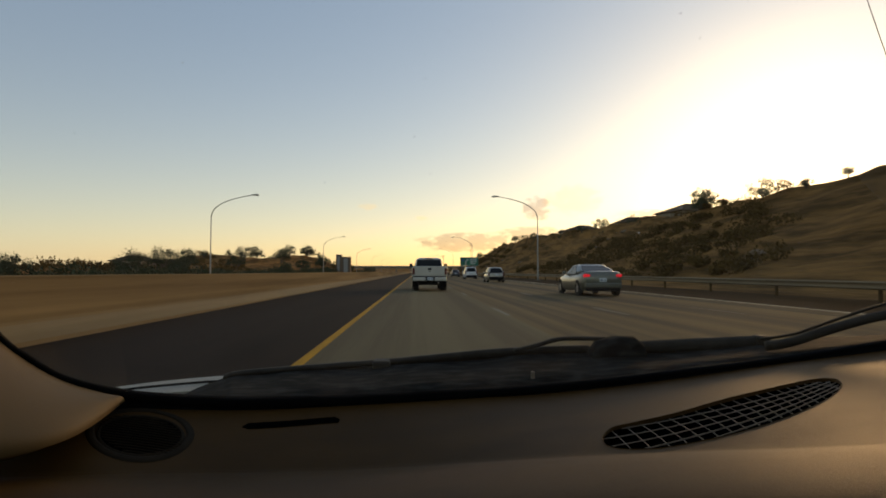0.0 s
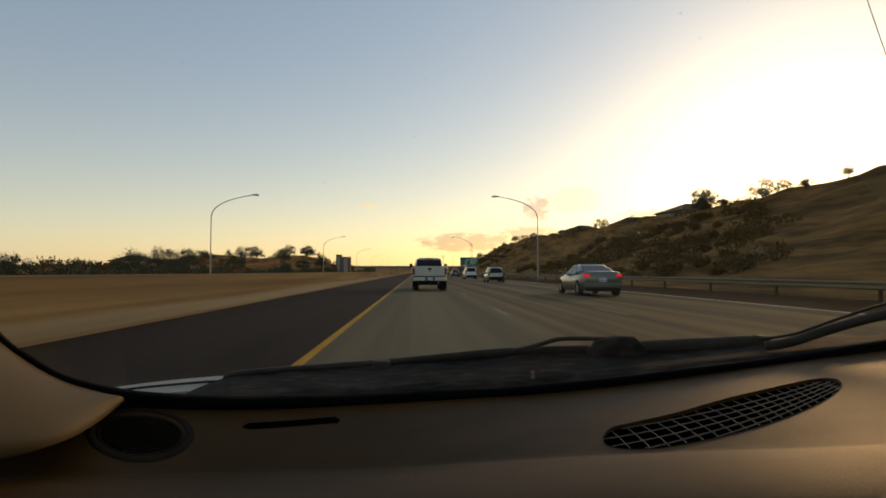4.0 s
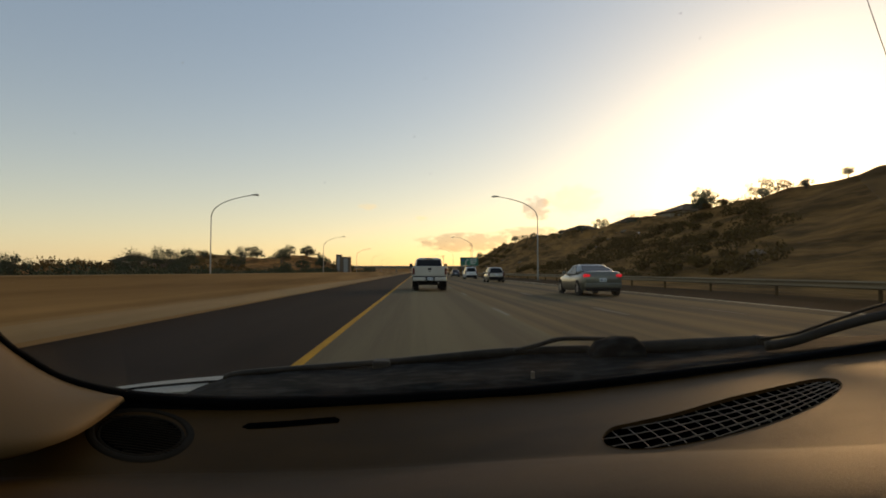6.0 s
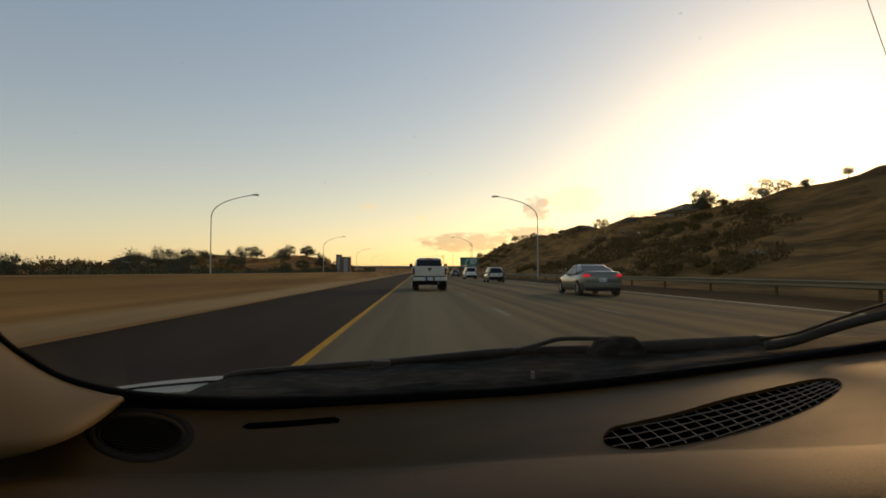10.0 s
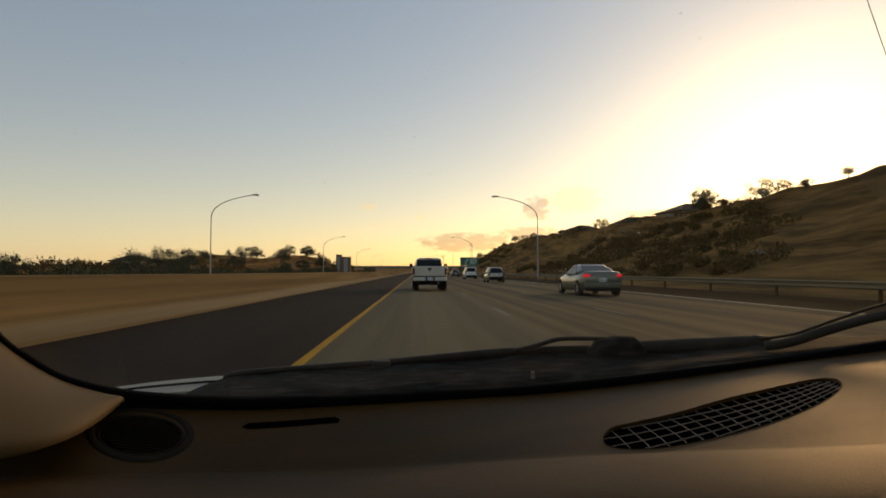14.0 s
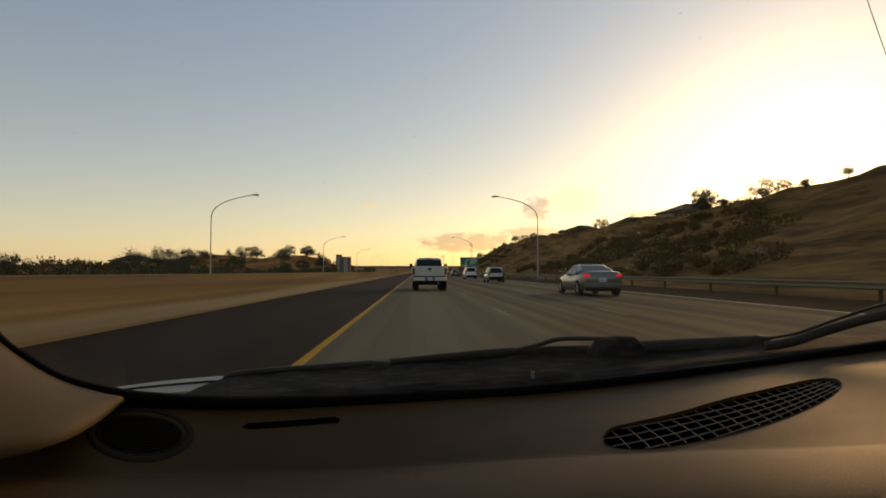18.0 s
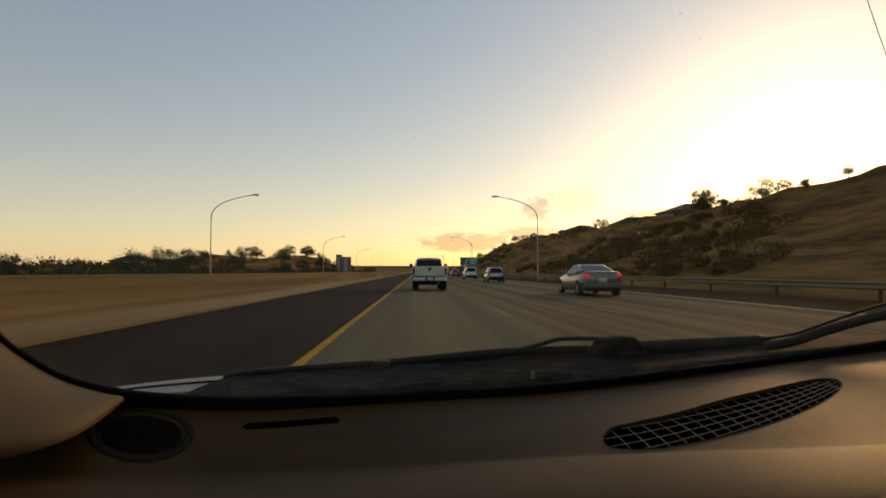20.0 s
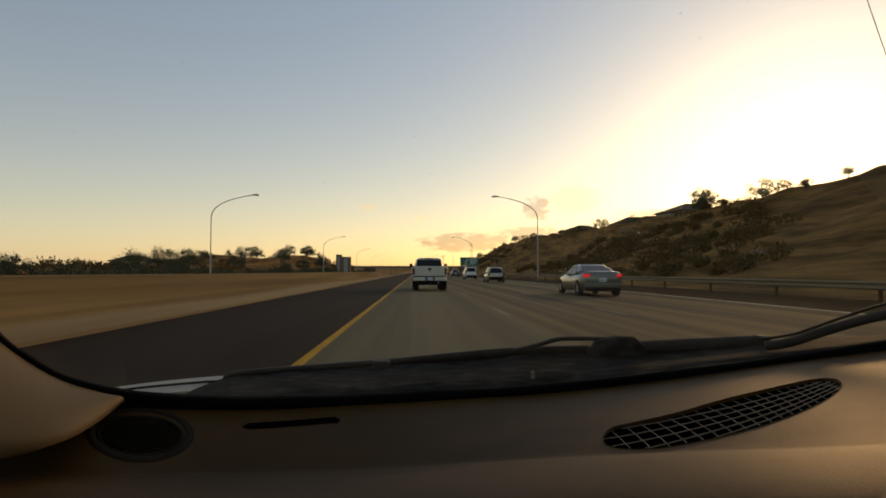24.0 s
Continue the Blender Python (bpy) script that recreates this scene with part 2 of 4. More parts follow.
g_lit, g_mix = gn.new("ShaderNodeBsdfTranslucent"), gn.new("ShaderNodeMixShader")
g_lit.inputs[0].default_value, g_mix.inputs[0].default_value = (0.20, 0.125, 0.05, 1), 0.55
gl.new(gn["Principled BSDF"].outputs[0], g_mix.inputs[1])
gl.new(g_lit.outputs[0], g_mix.inputs[2])
gl.new(g_mix.outputs[0], gn["Material Output"].inputs[0])
M_shrub = material("shrub_leaves", (0.100, 0.063, 0.021), 0.85, (0.150, 0.090, 0.029), 0.25, mix=0.9, fine=8, bump=0.2, specular=0.05)
M_leaf = material("tree_leaves", (0.05, 0.062, 0.026), 0.7, (0.075, 0.07, 0.035), 0.6, mix=0.8, fine=8, bump=0.2, specular=0.15)
M_bark = material("bark", (0.11, 0.085, 0.06), 0.9, (0.06, 0.045, 0.032), 3, stretch=(1, 1, 0.2), fine=25, bump=0.6, bump_dist=0.03)
M_rock = material("rock", (0.20, 0.14, 0.09), 0.9, (0.12, 0.085, 0.055), 0.8, fine=8, bump=0.5, bump_dist=0.05, specular=0.1)
M_pole = material("galvanised_steel", (0.36, 0.34, 0.30), 0.55, (0.26, 0.245, 0.22), 2, metal=0.5, fine=40, bump=0.1)
M_rail = material("guardrail_steel", (0.27, 0.195, 0.110), 0.75, (0.17, 0.120, 0.066), 1.5, stretch=(1, 0.2, 1), metal=0.15, fine=30, bump=0.1, specular=0.2)
M_post = material("weathered_post", (0.095, 0.056, 0.022), 0.9, fine=30, bump=0.4, specular=0.05)
M_sign = material("sign_green", (0.01, 0.155, 0.085), 0.45, (0.012, 0.13, 0.075), 2, bump=0)
M_signbar = material("sign_white", (0.62, 0.66, 0.62), 0.45, (0.5, 0.55, 0.5), 6, bump=0)
M_signblue = material("sign_blue", (0.02, 0.07, 0.28), 0.45, bump=0)
M_signback = material("sign_back", (0.3, 0.3, 0.29), 0.5, metal=0.5, bump=0)
M_wall = material("house_stucco", (0.45, 0.38, 0.28), 0.9, (0.36, 0.30, 0.22), 1.2, fine=20, bump=0.2, per_piece=0.2)
M_roof = material("roof_shingle", (0.105, 0.066, 0.036), 0.9, (0.070, 0.045, 0.026), 2, stretch=(1, 1, 6), fine=14, bump=0.5, bump_dist=0.05, per_piece=0.25, specular=0.08)
M_window = material("house_glass", (0.03, 0.035, 0.04), 0.1, bump=0)
M_bridge = material("bridge_concrete", (0.26, 0.22, 0.17), 0.9, (0.18, 0.15, 0.12), 0.5, stretch=(1, 1, 0.5), fine=8, bump=0.3)
M_box = material("utility_concrete", (0.36, 0.33, 0.28), 0.85, (0.28, 0.25, 0.21), 0.7, fine=9, bump=0.2)
M_screen = clear_glass("windscreen_glass")
M_privacy = clear_glass("tinted_pane", (0.30, 0.31, 0.30))


# ---- mesh helpers ----
def part(name, bm, mat, parent=None, label="", smooth=False):
    me = bpy.data.meshes.new(name)
    bmesh.ops.recalc_face_normals(bm, faces=bm.faces)
    bm.to_mesh(me)
    bm.free()
    if smooth:
        for p in me.polygons:
            p.use_smooth = True
    me.materials.append(mat)
    ob = new(name, me)
    if parent:
        ob.parent = parent
    if label:
        ob["label"] = label
    return ob


def thing(name, label, category, group="", kind=""):
    return tagged(new(name), label, category, group, kind)


def box(bm, x0, x1, y0, y1, z0, z1, bevel=0.0, m=None):
    v = [bm.verts.new((x, y, z)) for x in (x0, x1) for y in (y0, y1) for z in (z0, z1)]
    f = [bm.faces.new([v[i] for i in q]) for q in ((0, 1, 3, 2), (4, 6, 7, 5), (0, 4, 5, 1), (2, 3, 7, 6), (0, 2, 6, 4), (1, 5, 7, 3))]
    if bevel:
        e = list({e for q in f for e in q.edges})
        r = bmesh.ops.bevel(bm, geom=e, offset=bevel, segments=2, affect="EDGES", profile=0.5)
        v = list({x for q in r["faces"] for x in q.verts} | {x for x in v if x.is_valid})
    if m is not None:
        bmesh.ops.transform(bm, matrix=m, verts=v)
    return bm


def boxed(*a, **k):
    return box(bmesh.new(), *a, **k)


def loft(rings, closed=True, cap=True, bm=None):
    """Skins rings of points, all of one length."""
    bm = bm or bmesh.new()
    vs = [[bm.verts.new(p) for p in r] for r in rings]
    n = len(rings[0])
    for a, b in zip(vs, vs[1:]):
        for i in range(n if closed else n - 1):
            j = (i + 1) % n
            bm.faces.new((a[i], a[j], b[j], b[i]))
    if cap and closed:
        bm.faces.new(vs[0][::-1])
        bm.faces.new(vs[-1])
    return bm


def spline(ctrl, n):
    """n points along a smooth curve through the control points."""
    c = [Vector(p) for p in ctrl]
    out = []
    for k in range(n):
        t = k / (n - 1) * (len(c) - 1)
        i = min(int(t), len(c) - 2)
        f = t - i
        p0, p1, p2, p3 = c[max(i - 1, 0)], c[i], c[i + 1], c[min(i + 2, len(c) - 1)]
        out.append(0.5 * (2 * p1 + (p2 - p0) * f + (2 * p0 - 5 * p1 + 4 * p2 - p3) * f * f + (3 * p1 - p0 - 3 * p2 + p3) * f ** 3))
    return out


def tube(path, radii, sides=8, bm=None):
    """A round tube along a path; radii: one for each point, or pairs (across, up)."""
    rings = []
    for i, p in enumerate(path):
        d = (path[min(i + 1, len(path) - 1)] - path[max(i - 1, 0)]).normalized()
        s = d.cross(Vector((0, 0, 1)))
        s = s.normalized() if s.length > 0.01 else Vector((1, 0, 0))
        u = s.cross(d)
        ra, rb = radii[i] if isinstance(radii[i], tuple) else (radii[i], radii[i])
        rings.append([p + s * ra * math.cos(a) + u * rb * math.sin(a) for a in (2 * math.pi * k / sides for k in range(sides))])
    return loft(rings, bm=bm)


def disc(bm, c, axis, r0, r1, thick, sides=20):
    """A ring or, for r0 = 0, a disc with thickness along axis."""
    q = Vector(axis).to_track_quat("Z", "Y")
    prof = [(r0, 0), (r1, 0), (r1, thick), (r0, thick)]
    rings = []
    for k in range(sides + 1):
        a = 2 * math.pi * k / sides
        rings.append([Vector(c) + q @ Vector((r * math.cos(a), r * math.sin(a), h)) for r, h in prof])
    loft(rings, closed=True, cap=False, bm=bm)
    bmesh.ops.remove_doubles(bm, verts=bm.verts, dist=1e-5)
    return bm


# ---- ground: one sheet with the cut through the hill ----
def smooth01(t):
    t = max(0.0, min(1.0, t))
    return t * t * (3 - 2 * t)


def fbm(x, y, s, seed=0.0):
    return noise.fractal(Vector((x / s, y / s, seed)), 1.0, 2.0, 4)


def ground_z(x, y):
    r = math.hypot(x, y)
    z = -0.05
    if x > 18:                                    # the cut slope on the outer side
        fade = 1 - smooth01((y - 300) / 230)
        crest = (12.3 + 1.1 * fbm(x * 0.3, y, 75, 3.1) + 0.5 * fbm(x, y, 22, 7.7)) * (0.18 + 0.82 * fade) + 2.6 * math.exp(-((y - 270) / 70) ** 2)
        near = smooth01((y - 110) / 120)
        t = (x - 18) / (34 - 9 * near)
        bank = smooth01(t * 0.62) * 1.28 if t < 1 else 1.0
        bank = min(bank, 1.0 + 0.03 * max(t - 1, 0))
        far = 1 - smooth01((x - 160) / 240)
        rough = smooth01((x - 19.5) / 12) * far * (0.35 + 0.65 * fade)
        z += crest * bank * far + (0.5 * fbm(x, y, 9, 1.2) + 1.1 * abs(fbm(x * 0.5, y, 16, 5.5)) + 0.22 * fbm(x, y, 3.5, 8.8)) * rough
    if x < -24:                                   # low fields past the opposite lanes, with one knoll
        fade = 1 - smooth01((y - 360) / 300)
        ridge = max(0.0, 1.9 + 1.0 * fbm(x * 0.3, y, 70, 9.3) + 0.5 * fbm(x, y, 20, 2.2)) * fade
        t = (-x - 24) / 40
        far = 1 - smooth01((-x - 190) / 300)
        z += ridge * smooth01(min(t, 1)) * far + 0.3 * fbm(x, y, 9, 4.2) * smooth01((-x - 30) / 10) * far
        knoll = math.exp(-((x + 47) / 15) ** 2 - ((y - 238) / 42) ** 2) + 0.62 * math.exp(-((x + 58) / 16) ** 2 - ((y - 178) / 26) ** 2)
        z += knoll * (6.3 + 1.6 * fbm(x, y, 14, 2.9)) * smooth01((-x - 24) / 9)
    if r > 900:
        z += (r - 900) * 0.0115 * smooth01((r - 900) / 900) + 7 * fbm(x, y, 420, 6.6) * smooth01((r - 900) / 900)
    return z


def spread(lo, hi, step_at, first):
    out, v = [first], first
    while v < hi:
        v += step_at(v)
        out.append(min(v, hi))
    v = first
    while v > lo:
        v -= step_at(v)
        out.insert(0, max(v, lo))
    return out


gx = spread(-4700, 4700, lambda v: 1.6 if 14 < abs(v) < 70 else (5 if abs(v) < 200 else 0.12 * abs(v)), 0.0)
gy = spread(-4700, 4700, lambda v: 3.2 if -60 < v < 460 else (14 if abs(v) < 700 else 0.12 * abs(v)), 0.0)
gv = [(x, y, ground_z(x, y)) for y in gy for x in gx]
nx = len(gx)
gf = [(j * nx + i, j * nx + i + 1, (j + 1) * nx + i + 1, (j + 1) * nx + i) for j in range(len(gy) - 1) for i in range(nx - 1)]
gme = bpy.data.meshes.new("ground")
gme.from_pydata(gv, [], gf)
for p in gme.polygons:
    p.use_smooth = True
gme.materials.append(M_ground)
tagged(new("ground", gme), "brown dry hillside and flat land with burnt grass", "ground", kind="structure")


def strip(name, x0, x1, z, mat, label, category="road", y0=-60.0, y1=900.0, step=30.0, crown=0.0):
    """A long paving strip with an edge of its own."""
    bm = bmesh.new()
    ys = np.arange(y0, y1 + 1, step)
    loft([[(x0, y, -0.2), (x1, y, -0.2), (x1, y, z), ((x0 + x1) / 2, y, z + crown), (x0, y, z)] for y in ys], bm=bm)
    return tagged(part(name, bm, mat), label, category, kind="structure")


strip("road_shoulder_inner", -6.6, -1.47, 0.0, M_asphalt, "dark asphalt inner shoulder beside the median barrier")
strip("road_lane_inner", -1.47, 2.30, 0.004, M_conc_lane, "light grey concrete inner traffic lane, worn in the wheel tracks")
strip("road_lanes_outer", 2.30, 11.4, 0.0, M_conc_dark, "worn grey concrete traffic lanes with darker wheel tracks")
strip("road_shoulder_outer", 11.4, 17.4, -0.004, M_shoulder, "dusty brown outer road shoulder below the hill")
strip("road_opposite", -21.0, -7.6, 0.0, M_conc_dark, "grey concrete carriageway for opposite traffic behind the median barrier")
strip("line_yellow", -1.46, -1.335, 0.010, M_yellow, "solid yellow edge line on the inner lane", "road marking")
strip("line_white", 11.42, 11.60, 0.008, M_line, "solid worn white edge line beside outer shoulder", "road marking")

for lx in (2.30, 5.35, 8.4):
    base = None
    for k in range(34):
        y = -10 + k * 12.2
        if base is None:
            bm = boxed(-0.05, 0.05, 0, 3.0, 0, 0.004)
            base = tagged(part("lane_dash", bm, M_dashline), "worn white lane dash on grey concrete", "road marking", "lane dashes", "structure")
            base.matrix_basis = pose(lx, y, 0.005)
        else:
            copy_thing(base, pose(lx, y, 0.005))

# median barrier: sloped toe, steep face, flat top
bm = bmesh.new()
prof = [(-5.72, -0.1), (-5.72, 0.07), (-6.04, 0.29), (-6.07, 0.34), (-6.12, 1.02), (-6.14, 1.04), (-6.36, 1.04), (-6.38, 1.02), (-6.45, 0.32), (-6.70, 0.07), (-6.70, -0.1)]
loft([[(x, y, z + 0.006 * math.sin(y * 0.9)) for x, z in prof] for y in np.arange(-40, 900, 6.0)], bm=bm)
barrier = part("median_barrier", bm, M_barrier)
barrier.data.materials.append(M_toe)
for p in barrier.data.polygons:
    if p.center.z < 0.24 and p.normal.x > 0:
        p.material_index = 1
tagged(barrier, "tan concrete median barrier with sloped toe", "barrier", kind="structure")


# ---- guard rail at the foot of the hill ----
guard = thing("guardrail", "dull steel guardrail on posts along the foot of the hill", "guardrail")
beam = [(0, 0.44), (0.06, 0.49), (0.0, 0.56), (0.0, 0.62), (0.06, 0.69), (0.0, 0.75), (-0.012, 0.75), (0.045, 0.69), (-0.012, 0.62), (-0.012, 0.56), (0.045, 0.49), (-0.012, 0.44)]
bm = loft([[(16.5 - a, y, z) for a, z in beam] for y in np.arange(-20, 420, 8.0)])
part("rail", bm, M_rail, guard)
post = part("post", boxed(16.54, 16.65, -0.05, 0.05, -0.3, 0.74, bevel=0.01), M_post, guard)
post.location.y = -16
for k in range(1, 70):
    p = new("post", post.data)
    p.parent = guard
    p.location.y = -16 + 6 * k


# ---- street lamps ----
def street_lamp(side):
    """A tapered steel pole with a long curved arm; side: 1 reaches to the left, -1 to the right."""
    t = thing("street_lamp", "tall grey steel street lamp with long curved arm", "street lamp", "highway lamps")
    part("pole", tube([Vector((0, 0, z)) for z in (0, 0.5, 4, 8.2)], [0.11, 0.10, 0.075, 0.058]), M_pole, t, smooth=True)
    part("base_plate", boxed(-0.3, 0.3, -0.3, 0.3, -0.3, 0.06, bevel=0.02), M_bridge, t)
    arm = spline([(0, 0, 8.1), (-0.35 * side, 0, 9.0), (-1.6 * side, 0, 9.9), (-3.4 * side, 0, 10.5), (-5.2 * side, 0, 10.85)], 14)
    part("arm", tube(arm, [0.068 - 0.002 * i for i in range(14)]), M_pole, t, smooth=True)
    head = bmesh.new()
    loft([[(-(5.0 + d) * side, w * c, 10.86 + 0.03 * d + h * s) for c, s in ((1, 0), (0.7, 0.8), (-0.7, 0.8), (-1, 0), (-0.7, -0.7), (0.7, -0.7))]
          for d, w, h in ((0, 0.07, 0.06), (0.15, 0.18, 0.10), (0.6, 0.22, 0.12), (0.85, 0.17, 0.08), (0.95, 0.06, 0.04))], bm=head)
    hd = part("lamp_head", head, M_pole, t)
    part("lens", boxed(-5.75 * side - 0.16, -5.75 * side + 0.16, -0.13, 0.13, 10.72, 10.79, bevel=0.02), M_plate, hd)
    return t


right_lamp, left_lamp = street_lamp(1), street_lamp(-1)
right_lamp.matrix_basis, left_lamp.matrix_basis = pose(15.6, 74, -0.05), pose(-26, 74, ground_z(-26, 74))
for k in range(1, 6):
    y = 74 + 88 * k
    copy_thing(right_lamp, pose(15.6, y, -0.05))
    copy_thing(left_lamp, pose(-26, y, ground_z(-26, y)))


# ---- vehicles ----
def wheel(parent, x, y, r, w, out):
    """A wheel with tyre and rim; out: 1 or -1, the side that its rim faces."""
    bm = bmesh.new()
    prof = [(0.62 * r, 0), (0.94 * r, 0), (r, 0.15 * w), (r, 0.85 * w), (0.94 * r, w), (0.62 * r, w)]
    n = 20
    rings = [[(x + out * (h - w), y + q * math.cos(2 * math.pi * k / n), r + q * math.sin(2 * math.pi * k / n)) for q, h in prof] for k in range(n)]
    loft(rings + [rings[0]], cap=False, bm=bm)
    bmesh.ops.remove_doubles(bm, verts=bm.verts, dist=1e-5)
    wh = part("wheel", bm, M_tyre, parent, smooth=True)
    rim = bmesh.new()
    disc(rim, (x - out * 0.05, y, r), (out, 0, 0), 0.0, 0.63 * r, 0.03)
    for k in range(5):
        a = 2 * math.pi * k / 5
        box(rim, -0.05, 0.05, 0.06 * r, 0.6 * r, 0, 0.035, m=Matrix.Translation((x - out * 0.025, y, r)) @ Matrix.Rotation(a, 4, "X") @ Matrix.Rotation(out * radians(90), 4, "Y"))
    part("rim", rim, M_rim, wh)
    return wh


def quad_panel(name, pts, mat, parent, grow=0.012, inset=0.08):
    """A pane laid on four corner points, a little proud of them and smaller."""
    p = [Vector(q) for q in pts]
    c = sum(p, Vector()) / 4
    nrm = (p[1] - p[0]).cross(p[3] - p[0]).normalized()
    q = [v + (c - v) * inset for v in p]
    bm = loft([[v - nrm * 0.01 for v in q], [v + nrm * grow for v in q]])
    return part(name, bm, mat, parent)


def plate(parent, x, y, z):
    pl = part("number_plate", boxed(x - 0.16, x + 0.16, y - 0.012, y, z - 0.08, z + 0.08, bevel=0.004), M_plate, parent)
    for k in (0, 1, 2, 4, 5):
        part("bar", boxed(x - 0.125 + 0.042 * k, x - 0.095 + 0.042 * k, y - 0.016, y - 0.012, z - 0.03, z + 0.035), M_plate_bar, pl)


def car(name, label, category, paint, L, W, belt, roof, cab, lamp_mat=None, tall=False, deck=None):
    """A passenger car, tail at y = 0, nose at y = L. cab: y of tail base, roof tail, roof nose, screen base."""
    t = thing(name, label, category)
    hw = W / 2
    deck = deck or belt
    st = [(0.0, 0.80, 0.42, deck - 0.12), (0.05, 0.90, 0.34, deck - 0.04), (0.22, 0.97, 0.26, deck), (cab[0] + 0.3, 1.0, 0.22, belt), (L * 0.45, 1.0, 0.2, belt - 0.02), (cab[3], 1.0, 0.2, belt - 0.05),
          (L - 0.6, 0.96, 0.22, belt - 0.16), (L - 0.18, 0.86, 0.26, belt - 0.27), (L, 0.68, 0.36, belt - 0.40)]
    rings = []
    for y, w, zb, zt in st:
        w *= hw
        h = zt - zb
        half = [(0.86 * w, zb), (0.985 * w, zb + 0.12 * h), (w, zb + 0.42 * h), (0.985 * w, zb + 0.70 * h), (0.93 * w, zb + 0.92 * h), (0.84 * w, zt), (0.4 * w, zt + 0.025)]
        rings.append([(x, y, z) for x, z in half] + [(-x, y, z) for x, z in half[::-1]])
    part("body", loft(rings), paint, t, smooth=True)
    b, rw, rn, sb = cab
    zb0, zb1 = deck - 0.03, belt - 0.06
    w0, w1 = hw * 0.93, hw * 0.70
    lo = [(-w0 * 0.92, b, zb0), (w0 * 0.92, b, zb0), (w0, b + 0.5, belt - 0.03), (w0, sb - 0.5, zb1), (w0 * 0.9, sb, zb1), (-w0 * 0.9, sb, zb1), (-w0, sb - 0.5, zb1), (-w0, b + 0.5, belt - 0.03)]
    hi = [(-w1 * 0.92, rw, roof - 0.04), (w1 * 0.92, rw, roof - 0.04), (w1, rw + 0.25, roof), (w1, rn - 0.2, roof), (w1 * 0.9, rn, roof - 0.03), (-w1 * 0.9, rn, roof - 0.03), (-w1, rn - 0.2, roof), (-w1, rw + 0.25, roof)]
    top = [(x * 0.75, min(max(y, rw + 0.2), rn - 0.2), roof + 0.035) for x, y, z in hi]
    def bulge(f, out):
        return [tuple(Vector(p).lerp(Vector(q), f) + Vector((out * (1 if p[0] > 0 else -1), out * (0.8 if i in (4, 5) else (-0.8 if i in (0, 1) else 0)), 0))) for i, (p, q) in enumerate(zip(lo, hi))]
    shoulder = [((x + a) / 2 * 0.97, (y + b2) / 2, z + 0.022) for (x, y, z), (a, b2, c2) in zip(hi, top)]
    cabin = part("cabin", loft([lo, bulge(0.35, 0.018), bulge(0.7, 0.018), hi, shoulder, top]), paint, t, smooth=True)
    quad_panel("rear_window", [lo[0], lo[1], hi[1], hi[0]], M_carglass, cabin, inset=0.10, grow=0.03)
    quad_panel("windscreen", [lo[4], lo[5], hi[5], hi[4]], M_carglass, cabin, grow=0.03)
    for s, (i, j) in ((1, (2, 3)), (-1, (6, 7))):
        a, c2, d, e = Vector(lo[i]), Vector(lo[j]), Vector(hi[j]), Vector(hi[i])
        m1, m2 = (a + c2) / 2, (d + e) / 2
        quad_panel("side_window", [a, m1, m2, e], M_carglass, cabin, inset=0.09, grow=0.03)
        quad_panel("side_window", [m1, c2, d, m2], M_carglass, cabin, inset=0.09, grow=0.03)
    lm = lamp_mat or M_tail
    for s in (-1, 1):
        if tall:
            part("tail_light", boxed(s * hw * 0.86 - 0.07, s * hw * 0.86 + 0.07, -0.01, 0.22, deck - 0.32, deck + 0.05, bevel=0.02), lm, t)
        else:
            part("tail_light", boxed(s * hw * 0.76 - 0.15, s * hw * 0.76 + 0.15, -0.005, 0.16, deck - 0.25, deck - 0.11, bevel=0.03), lm, t)
        part("mirror", boxed(s * hw * 1.06 - 0.09, s * hw * 1.06 + 0.09, sb - 0.75, sb - 0.65, belt - 0.02, belt + 0.12, bevel=0.03), paint, t)
        part("headlight", boxed(s * hw * 0.62 - 0.15, s * hw * 0.62 + 0.15, L - 0.24, L - 0.04, belt - 0.46, belt - 0.33, bevel=0.03), M_plate, t)
        for y in (0.85, L - 0.9):
            wheel(t, s * (hw - 0.005), y, 0.33, 0.21, s)
        for y in (0.85, L - 0.9):
            arch = bmesh.new()
            disc(arch, (s * (hw * 0.985), y, 0.34), (s, 0, 0), 0.0, 0.39, 0.012, 24)
            part("wheel_arch", arch, M_black, t)
    part("bumper", boxed(-hw * 0.88, hw * 0.88, -0.06, 0.12, 0.36, 0.58, bevel=0.05), paint if not tall else M_black, t, smooth=False)
    part("lower_valance", boxed(-hw * 0.8, hw * 0.8, -0.02, 0.3, 0.22, 0.37, bevel=0.03), M_black, t)
    plate(t, 0, -0.012 if tall else 0.0, 0.72 if not tall else 0.8)
    return t


